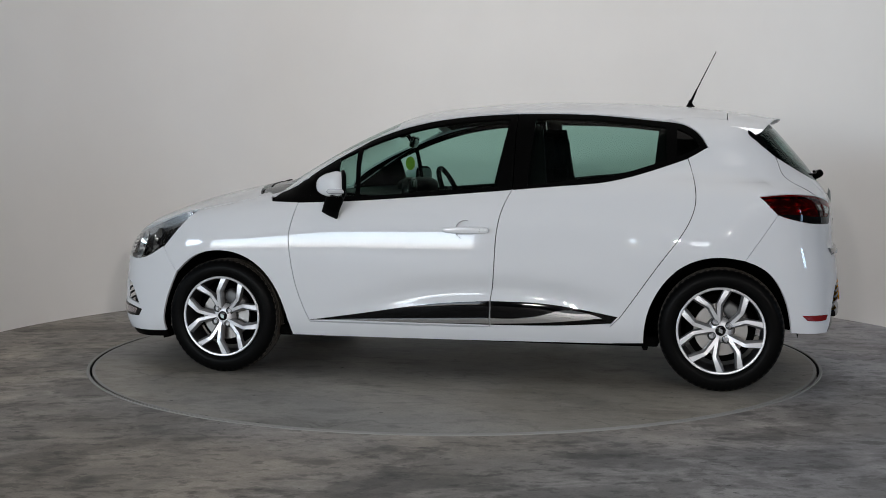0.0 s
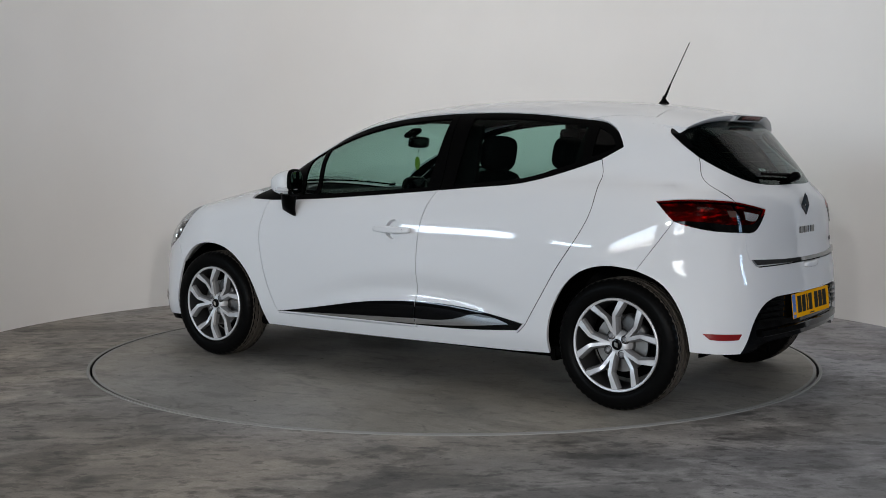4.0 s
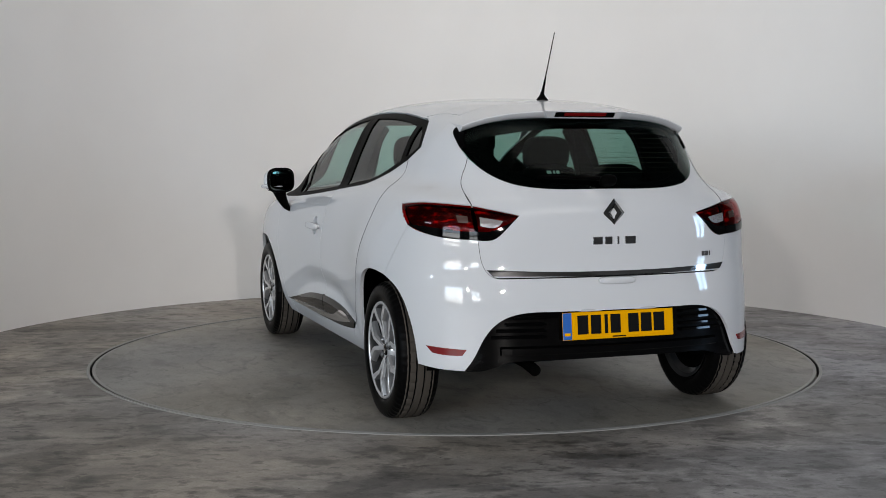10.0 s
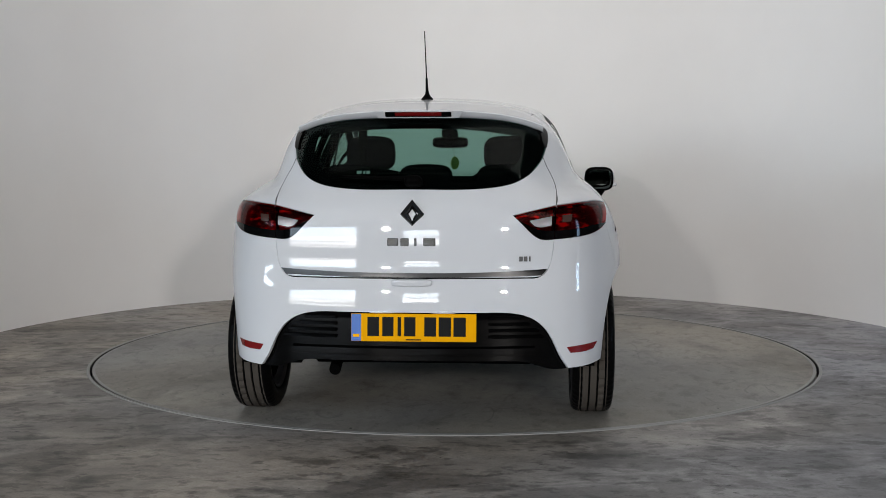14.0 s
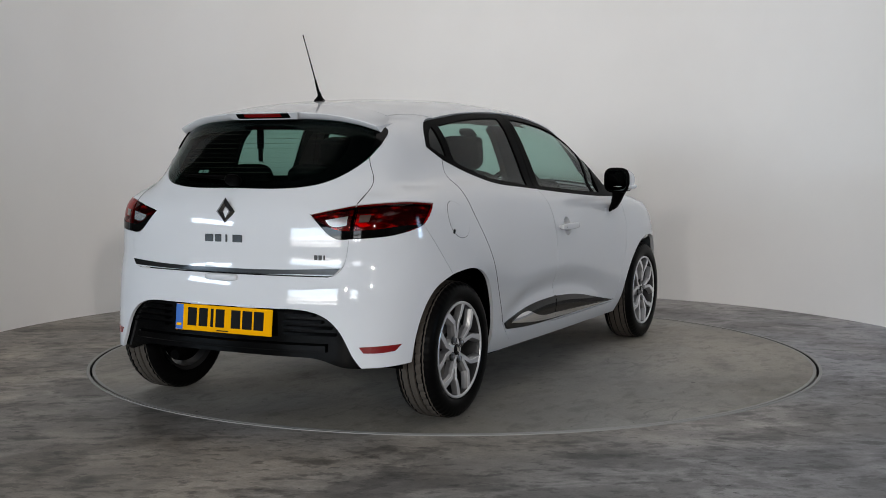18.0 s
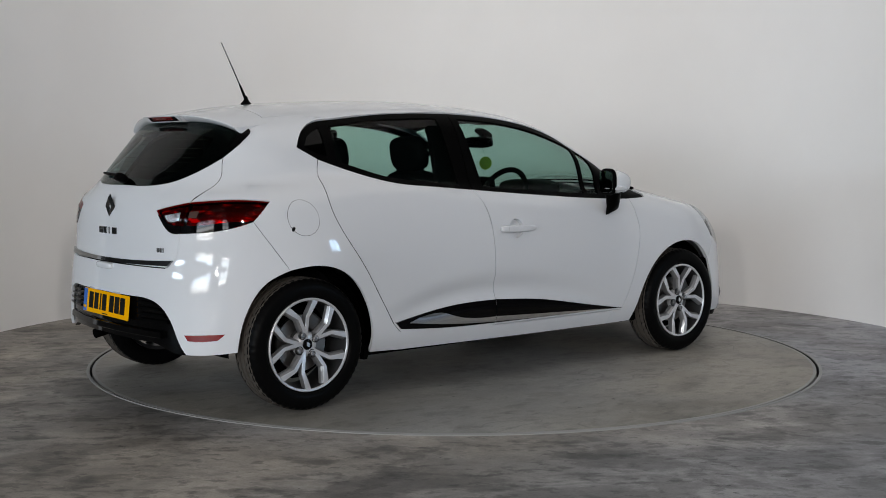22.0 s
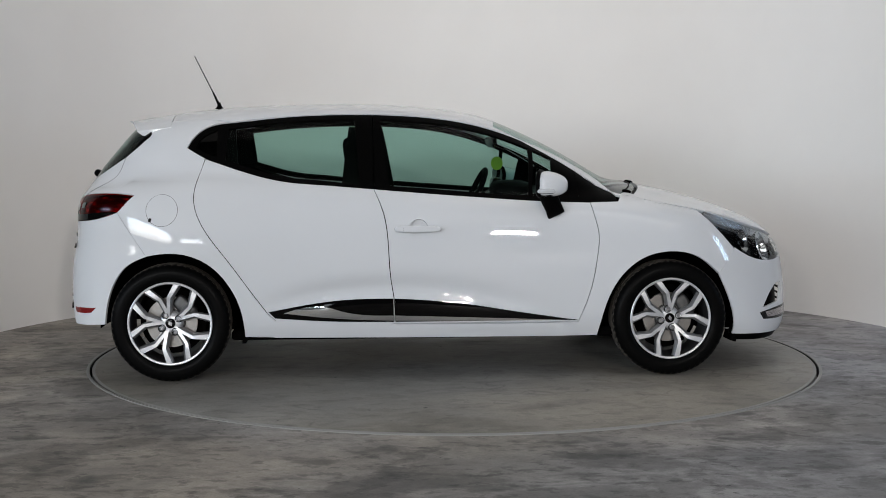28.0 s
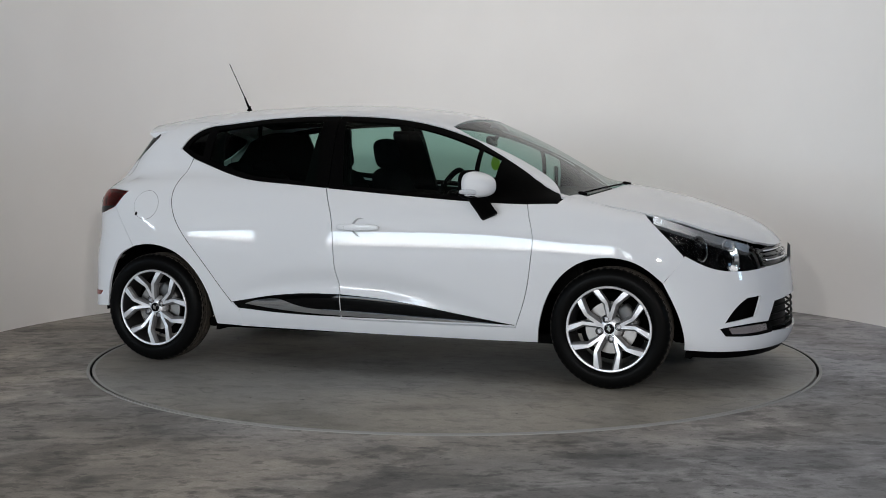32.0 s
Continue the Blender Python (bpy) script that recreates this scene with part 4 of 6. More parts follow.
link(M_LAMPBOWL, ramp(M_LAMPBOWL, noise_of(M_LAMPBOWL, 34, 2, 0.5, stretch=(0.6, 0.6, 1.6)), [(0.50, (0.012, 0.003, 0.003)), (0.60, (0.12, 0.012, 0.012)), (0.70, (0.75, 0.12, 0.11))]), M_LAMPBOWL.node_tree.nodes["Principled BSDF"].inputs["Base Color"])
M_REVERSE = material("clear_ribbed_lens", (0.34, 0.30, 0.30), 0.15, 0.6, coat=0.8)
bump(M_REVERSE, noise_of(M_REVERSE, 90, 2, 0.4, stretch=(1.0, 6.0, 1.0)), 0.6, 0.004)
M_SMOKE = material("smoky_lens", (0.07, 0.035, 0.028), 0.12, coat=1.0)
M_BADGE = material("dark_chrome", (0.22, 0.225, 0.23), 0.08, 1.0)
M_STRIPCHROME = material("smoked_chrome", (0.27, 0.275, 0.28), 0.06, 1.0)
M_STRIP = material("bright_lamp_strip", (0.62, 0.63, 0.65), 0.22, 0.85, coat=1.0)
bump(M_STRIP, noise_of(M_STRIP, 60, 1, 0.3, stretch=(3.0, 1.0, 0.4)), 0.25, 0.004)


# ---- wheels
def tyre_mesh():
    bm = bmesh.new()
    half = [(0.2135, 0.080), (0.2165, 0.089), (0.226, 0.097), (0.243, 0.1005), (0.262, 0.1005), (0.2795, 0.0965), (0.2905, 0.0885), (0.2975, 0.0765), (0.3005, 0.0655)]
    tread = [(0.3015, 0.060), (0.2955, 0.0585), (0.2955, 0.0525), (0.3025, 0.051), (0.303, 0.0245), (0.2965, 0.023), (0.2965, 0.0155), (0.303, 0.014)]
    prof = half + tread + [(r, -h) for r, h in (half + tread)[::-1]]
    prof = [(r, 0.0035 + 0.915 * h) for r, h in prof]
    n = 168
    rings = []
    for k, (r, h) in enumerate(prof):
        ring = []
        for i in range(n):
            a = 2 * math.pi * i / n
            rr, hh = r, h
            if 0.059 < abs(h) < 0.09 and r > 0.285 and i % 3 == 0:
                rr -= 0.004
            if 0.02 < abs(h) < 0.053 and r > 0.3 and i % 4 == 0:
                rr -= 0.006
            ring.append(bm.verts.new((rr * math.cos(a), hh, rr * math.sin(a))))
        rings.append(ring)
    for a, b in zip(rings, rings[1:]):
        for i in range(n):
            j = (i + 1) % n
            bm.faces.new((a[i], a[j], b[j], b[i]))
    for f in bm.faces:
        c = f.calc_center_median()
        r = math.hypot(c.x, c.z)
        f.material_index = 1 if r > 0.2992 and abs(c.y) < 0.066 else 0
    bmesh.ops.recalc_face_normals(bm, faces=bm.faces[:])
    return bm


def spoke_mesh(side):
    """One arm of a pair: from the hub outwards, bending away from its twin and back to the rim."""
    line = np.array([(0.026, 0.020), (0.045, 0.0295), (0.063, 0.037), (0.095, 0.0495), (0.114, 0.0570), (0.120, 0.0583), (0.126, 0.0580), (0.150, 0.0550), (0.18, 0.0515), (0.203, 0.0490)])
    bm = bmesh.new()
    rings = []
    for k, (r, s) in enumerate(line):
        f = k / (len(line) - 1)
        d = line[min(k + 1, len(line) - 1)] - line[max(k - 1, 0)]
        d /= np.linalg.norm(d)
        wide = 0.0078 + 0.0056 * max(0.0, (r - 0.115) / 0.09)
        face = 0.070 + 0.020 * math.sin(math.pi * min(1, f * 0.62)) - 0.003 * f
        deep = 0.036 - 0.010 * f
        ring = []
        for t, y in ((-0.0125, face - deep), (-0.009, face - 0.013), (-0.0012, face - 0.0015), (0.0, face), (0.0, face), (0.001, face - 0.0015), (0.003, face - 0.012), (0.0045, face - deep)):
            t += math.copysign(wide, t) if t else (wide if len(ring) > 3 else -wide)
            ring.append(bm.verts.new((r - d[1] * t, y, side * (s + d[0] * t))))
        rings.append(ring)
    for a, b in zip(rings, rings[1:]):
        for i in range(8):
            j = (i + 1) % 8
            bm.faces.new((a[i], a[j], b[j], b[i]))
    for f in bm.faces:
        f.material_index = 1
    for a, b in zip(rings, rings[1:]):
        for f in set(a[3].link_faces) & set(b[4].link_faces) | set(a[2].link_faces) & set(b[3].link_faces) | set(a[4].link_faces) & set(b[5].link_faces):
            f.material_index = 0
    bm.faces.new(rings[0])
    bm.faces.new(rings[-1])
    bmesh.ops.recalc_face_normals(bm, faces=bm.faces[:])
    return bm


def share(name, src, mat4, parent):
    """Another object on the same mesh."""
    ob = new(name, src.data)
    ob.parent, ob.matrix_basis = parent, mat4
    return ob


def wheel(at, out, phase, first):
    """A wheel under the car; out is +1 on the car's left. Later wheels share the first one's meshes."""
    bm = revolve(bmesh.new(), [(0.2145, 0.082), (0.2140, 0.0885), (0.2105, 0.0905), (0.2045, 0.0895), (0.2015, 0.085), (0.1985, 0.066), (0.1945, 0.035), (0.1915, -0.02), (0.1945, -0.07), (0.2135, -0.082)], 72) if not first else None
    if not first:
        for f in bm.faces:
            f.material_index = 1 if f.calc_center_median().y < 0.08 else 0
        root = part("wheel", bm, M_ALLOY, CAR, "alloy wheel with five twin spokes and black tyre", True)
        root.data.materials.append(M_BARREL)
        part("tyre", tyre_mesh(), M_RUBBER, root, "black tyre with dusty tread", True, 50).data.materials.append(M_TREAD)
        arms = [part("spoke", spoke_mesh(s), M_ALLOY, root, "", True, 16) for s in (1, -1)]
        for arm in arms:
            arm.data.materials.append(M_ALLOYSIDE)
        for i in range(5):
            for s in (0, 1):
                m = Matrix.Rotation(radians(72 * i), 4, "Y")
                if i:
                    share("spoke", arms[s], m, root)
        hub = revolve(bmesh.new(), [(0.0, 0.030), (0.062, 0.030), (0.060, 0.050), (0.050, 0.064), (0.042, 0.069), (0.031, 0.0705), (0.0295, 0.068), (0.0, 0.068)], 40)
        part("hub", hub, M_ALLOY, root, "", True)
        part("hub_cap", revolve(bmesh.new(), [(0.0, 0.0755), (0.016, 0.0752), (0.023, 0.0735), (0.0255, 0.070), (0.0255, 0.064)], 32), M_GLOSS, root, "black hub cap", True)
        bm = bmesh.new()
        prism(bm, [(0, 0.016), (0.0105, 0), (0, -0.016), (-0.0105, 0)], 0.0745, 0.0775)
        part("hub_emblem", bm, M_CHROME, root, "chrome lozenge")
        bolt = None
        for i in range(4):
            m = Matrix.Rotation(radians(90 * i), 4, "Y")
            if bolt is None:
                bm = revolve(bmesh.new(), [(0.0135, 0.066), (0.0135, 0.0775), (0.0105, 0.0795), (0.009, 0.074), (0.0, 0.074)], 12, at=(0.050, 0, 0))
                bolt = part("wheel_bolt", bm, M_BOLT, root, "", True)
                bolt.matrix_basis = m
                well = part("bolt_well", revolve(bmesh.new(), [(0.0205, 0.0655), (0.0205, 0.0712), (0.0188, 0.0722), (0.0165, 0.0708), (0.0145, 0.0665), (0.0, 0.0660)], 20, at=(0.050, 0, 0)), M_BARREL, root, "dark bolt well", True)
                well.matrix_basis = m
            else:
                share("wheel_bolt", bolt, m, root)
                share("bolt_well", well, m, root)["label"] = "dark bolt well"
        bm = revolve(bmesh.new(), [(0.06, 0.018), (0.13, 0.018), (0.13, -0.002), (0.06, -0.002)], 48, closed=True)
        part("brake_disc", bm, M_DISCMETAL, root, "worn steel brake disc", True)
        part("brake_hat", revolve(bmesh.new(), [(0.0, 0.032), (0.066, 0.032), (0.07, 0.018), (0.07, -0.05), (0.0, -0.05)], 32), M_DARKMETAL, root, "", True)
        bm = bmesh.new()
        superbox(bm, (-0.10, 0.018, 0.035), (0.075, 0.06, 0.13), 4, turn=(0, 18, 0))
        part("brake_caliper", bm, M_DARKMETAL, root, "", True)
        part("backing_plate", revolve(bmesh.new(), [(0.0, -0.03), (0.15, -0.03), (0.17, -0.04), (0.17, -0.05), (0.0, -0.05)], 32), M_TUB, root, "", True)
    else:
        root = new("wheel", first.data)
        root.parent = CAR
        root["label"] = first["label"]
        for c in first.children:
            o = share(c.name.split(".")[0], c, c.matrix_basis, root)
            if c.get("label"):
                o["label"] = c["label"]
    m = Matrix.Translation(CENTRE + Vector(at)) @ Matrix.Rotation(radians(phase), 4, "Y")
    if out < 0:
        m = Matrix.Translation(CENTRE + Vector(at)) @ Matrix.Rotation(math.pi, 4, "Z") @ Matrix.Rotation(radians(phase), 4, "Y")
    root.matrix_basis = m
    return root


W1 = wheel((0.0, 0.753, WHEEL_Z), 1, 32, None)
wheel((WHEELBASE, 0.753, WHEEL_Z), 1, 36, W1)
wheel((0.0, -0.753, WHEEL_Z), -1, 30, W1)
wheel((WHEELBASE, -0.753, WHEEL_Z), -1, 15, W1)


# ---- wheel houses, underbody
def underside():
    for x0 in (0.0, WHEELBASE):
        for s in (1, -1):
            bm = bmesh.new()
            n = 28
            rows = []
            for r, y in ((0.366, 0.755), (0.372, 0.72), (0.372, 0.50), (0.0, 0.50)):
                rows.append([bm.verts.new((x0 + r * math.cos(math.pi * (1.06 * i / n - 0.03)), s * y, WHEEL_Z + r * math.sin(math.pi * (1.06 * i / n - 0.03)))) for i in range(n + 1)])
            for a, b in zip(rows, rows[1:]):
                for i in range(n):
                    if (a[i].co - a[i + 1].co).length > 1e-6:
                        bm.faces.new((a[i], a[i + 1], b[i + 1], b[i]))
            car_part("wheel_arch_liner", bm, M_TUB, label="black wheel arch liner")
    bm = bmesh.new()
    box(bm, (2.0, 1.50, 0.05), (1.30, 0, 0.225), bevel=0.01, seg=1)
    box(bm, (3.35, 0.98, 0.06), (1.595, 0, 0.25), bevel=0.01, seg=1)
    box(bm, (0.46, 0.98, 0.06), (-0.26, 0, 0.375), bevel=0.01, seg=1)
    box(bm, (0.42, 0.9, 0.10), (3.05, 0, 0.24), bevel=0.02, seg=1)
    car_part("floor_pan", bm, M_TUB, label="black underbody", smooth=False)
    bm = bmesh.new()
    tube(bm, [(0.0, -0.6, 0.29), (0.0, -0.3, 0.26), (0.0, 0.3, 0.26), (0.0, 0.6, 0.29)], 0.035, 10)
    car_part("rear_axle_beam", bm, M_TUB)
    bm = bmesh.new()
    tube(bm, [(0.5, 0.33, 0.27), (0.0, 0.34, 0.28), (-0.3, 0.34, 0.295), (-0.42, 0.335, 0.288), (-0.52, 0.33, 0.268)], 0.024, 14)
    # underbody black on the pipe stands in for the shade below the bumper
    car_part("exhaust_pipe", bm, M_TUB, label="exhaust tailpipe, coloured black for the shade under the car")
    for s in (1, -1):
        bm = bmesh.new()
        prism(bm, [(2.955, 0.21), (2.985, 0.21), (2.975, 0.158), (2.945, 0.165)], s * 0.60, s * 0.73)
        car_part("air_deflector", bm, M_TUB, smooth=False)
        bm = bmesh.new()
        prism(bm, [(0.40, 0.24), (0.36, 0.24), (0.355, 0.185), (0.375, 0.185)], s * 0.62, s * 0.76)
        car_part("mud_flap", bm, M_TUB, smooth=False)


underside()


# ---- cabin
BELT_AT = (0.09, 0.29)


def cabin():
    card = outline("side", [[(2.15, 0.30), (2.16, 0.925)], [(2.16, 0.925), (1.6, 0.962), (1.04, 1.0), (0.57, 1.045), (0.3, 1.115)], [(0.3, 1.115), (0.36, 0.6), (0.46, 0.3)], [(0.46, 0.3), (2.15, 0.30)]], 0.05)
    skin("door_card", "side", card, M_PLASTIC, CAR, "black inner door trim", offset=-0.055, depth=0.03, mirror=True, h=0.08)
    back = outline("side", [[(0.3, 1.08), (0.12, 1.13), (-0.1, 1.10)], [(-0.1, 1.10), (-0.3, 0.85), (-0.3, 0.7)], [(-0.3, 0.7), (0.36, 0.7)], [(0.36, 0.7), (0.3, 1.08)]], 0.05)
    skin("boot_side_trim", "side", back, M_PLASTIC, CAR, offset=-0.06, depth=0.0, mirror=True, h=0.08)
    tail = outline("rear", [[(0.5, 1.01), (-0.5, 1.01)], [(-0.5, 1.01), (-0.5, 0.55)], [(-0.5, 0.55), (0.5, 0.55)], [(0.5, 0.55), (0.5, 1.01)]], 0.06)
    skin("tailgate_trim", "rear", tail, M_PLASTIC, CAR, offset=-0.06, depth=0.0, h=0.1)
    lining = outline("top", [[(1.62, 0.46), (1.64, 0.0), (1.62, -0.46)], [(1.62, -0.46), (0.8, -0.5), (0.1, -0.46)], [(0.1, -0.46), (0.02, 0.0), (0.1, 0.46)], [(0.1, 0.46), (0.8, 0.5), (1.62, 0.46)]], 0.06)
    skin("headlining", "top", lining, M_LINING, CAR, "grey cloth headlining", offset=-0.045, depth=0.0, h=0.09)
    post = outline("side", [[(0.865, 0.97), (0.91, 1.345)], [(0.91, 1.345), (1.09, 1.345)], [(1.09, 1.345), (1.16, 0.96)], [(1.16, 0.96), (0.865, 0.97)]], 0.05)
    skin("pillar_trim", "side", post, M_PLASTIC, CAR, "black middle pillar trim", offset=-0.05, depth=0.03, mirror=True, h=0.08)
    post = outline("side", [[(0.34, 1.06), (0.315, 1.33)], [(0.315, 1.33), (0.0, 1.325), (-0.12, 1.27)], [(-0.12, 1.27), (-0.3, 1.05)], [(-0.3, 1.05), (0.34, 1.06)]], 0.05)
    skin("pillar_trim", "side", post, M_PLASTIC, CAR, "black rear pillar trim", offset=-0.045, depth=0.02, mirror=True, h=0.08)
    bm = bmesh.new()
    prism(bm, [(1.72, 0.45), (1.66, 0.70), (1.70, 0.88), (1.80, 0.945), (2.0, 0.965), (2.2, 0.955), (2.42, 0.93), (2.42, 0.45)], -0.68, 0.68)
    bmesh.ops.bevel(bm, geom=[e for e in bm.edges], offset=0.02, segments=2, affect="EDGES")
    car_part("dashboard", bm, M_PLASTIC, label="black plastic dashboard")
    bm = bmesh.new()
    superbox(bm, (1.80, -0.37, 0.965), (0.22, 0.40, 0.11), 3)
    car_part("instrument_hood", bm, M_PLASTIC)
    bm = bmesh.new()
    superbox(bm, (1.76, 0.0, 0.93), (0.06, 0.22, 0.20), 4)
    car_part("touchscreen", bm, M_GLOSS, label="gloss black centre display")
    # steering wheel on the right-hand side
    bm = bmesh.new()
    n = 40
    c, tilt = Vector((1.585, -0.37, 0.905)), radians(24)
    ring = [c + Vector((math.sin(tilt) * 0.185 * math.sin(2 * math.pi * i / n), 0.185 * math.cos(2 * math.pi * i / n), math.cos(tilt) * 0.185 * math.sin(2 * math.pi * i / n))) for i in range(n + 1)]
    tube(bm, ring, 0.0155, 10)
    car_part("steering_wheel", bm, M_PLASTIC, label="black steering wheel")
    bm = bmesh.new()
    superbox(bm, tuple(c + Vector((0.03, 0, 0))), (0.07, 0.15, 0.13), 3, turn=(0, 24, 0))
    box(bm, (0.02, 0.34, 0.035), tuple(c + Vector((0.012, 0, 0.01))), (0, 24, 0), 0.006)
    tube(bm, [c + Vector((0.03, 0, 0)), c + Vector((0.3, 0, -0.1))], 0.035, 10)
    car_part("steering_boss", bm, M_PLASTIC)
    # seats
    def squab(co):
        return Vector((co.x + 0.12 * (co.y / 0.26) ** 2 * 0.25, co.y, co.z))
    for s in (1, -1):
        bm = bmesh.new()
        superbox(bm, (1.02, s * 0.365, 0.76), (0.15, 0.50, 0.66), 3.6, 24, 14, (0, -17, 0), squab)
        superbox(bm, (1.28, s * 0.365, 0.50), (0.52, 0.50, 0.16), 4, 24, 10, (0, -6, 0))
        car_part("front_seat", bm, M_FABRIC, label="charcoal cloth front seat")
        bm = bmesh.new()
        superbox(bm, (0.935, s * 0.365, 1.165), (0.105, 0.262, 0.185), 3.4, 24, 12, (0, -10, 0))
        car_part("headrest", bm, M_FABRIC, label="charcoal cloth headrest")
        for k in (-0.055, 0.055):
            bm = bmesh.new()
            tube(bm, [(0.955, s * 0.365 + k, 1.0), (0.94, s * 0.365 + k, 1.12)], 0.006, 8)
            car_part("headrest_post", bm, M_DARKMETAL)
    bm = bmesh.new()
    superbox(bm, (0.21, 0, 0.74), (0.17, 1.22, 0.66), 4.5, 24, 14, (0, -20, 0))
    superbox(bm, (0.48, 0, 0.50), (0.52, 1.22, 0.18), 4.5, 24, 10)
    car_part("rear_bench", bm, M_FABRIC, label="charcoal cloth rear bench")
    for y in (0.36, 0.0, -0.36):
        bm = bmesh.new()
        superbox(bm, (0.10, y, 1.045), (0.10, 0.25, 0.14), 3.4, 20, 10, (0, -14, 0))
        car_part("headrest", bm, M_FABRIC, label="charcoal cloth rear headrest")
    bm = bmesh.new()
    box(bm, (0.42, 1.02, 0.025), (-0.16, 0, 0.985), bevel=0.008)
    car_part("parcel_shelf", bm, M_PLASTIC, label="black parcel shelf", smooth=False)
    # centre belt hangs from the roof over the rear bench
    bm = bmesh.new()
    box(bm, (0.012, 0.05, 0.05), (BELT_AT[0], BELT_AT[1], 1.335), bevel=0.006, seg=1)
    box(bm, (0.004, 0.040, 0.13), (BELT_AT[0], BELT_AT[1], 1.255), bevel=0.001, seg=1)
    box(bm, (0.010, 0.026, 0.075), (BELT_AT[0], BELT_AT[1], 1.165), bevel=0.004, seg=1)
    car_part("centre_seat_belt", bm, M_PLASTIC, label="black centre belt hanging from the roof", smooth=False)
    # seat belts hang on the middle pillars
    for s in (1, -1):
        bm = bmesh.new()
        box(bm, (0.045, 0.004, 0.46), (1.0, s * 0.585, 1.07), (s * 12, -4, 0))
        car_part("seat_belt", bm, M_PLASTIC, smooth=False)
    bm = bmesh.new()
    superbox(bm, (1.735, -0.005, 1.232), (0.035, 0.215, 0.066), 4, 24, 10, (0, -12, 6))
    car_part("rear_view_mirror", bm, M_GLOSS, label="black rear-view mirror")
    bm = bmesh.new()
    tube(bm, [(1.75, 0, 1.24), (1.775, 0, 1.275), (1.785, 0, 1.285)], [0.012, 0.012, 0.016], 10)
    superbox(bm, (1.775, 0, 1.285), (0.10, 0.10, 0.03), 3, 20, 12, (0, 28, 0))
    car_part("mirror_stem", bm, M_PLASTIC)
    bm = bmesh.new()
    prism(bm, [(0.037 * math.cos(2 * math.pi * i / 28), 0.039 * math.sin(2 * math.pi * i / 28)) for i in range(28)], -0.003, 0.003, "x")
    bm.transform(pose(1.765, -0.03, 1.108, 0, 0, 56))
    car_part("air_freshener", bm, M_GREEN, label="yellow-green oval air freshener", smooth=False)
    bm = bmesh.new()
    tube(bm, [(1.765, -0.03, 1.148), (1.742, -0.02, 1.21)], 0.0012, 6)
    car_part("string", bm, M_INK)
    for s in (1, -1):
        bm = bmesh.new()
        superbox(bm, (1.50, s * 0.30, 1.355), (0.22, 0.36, 0.025), 4, 20, 8, (0, 12, 0))
        car_part("sun_visor", bm, M_LINING)


cabin()


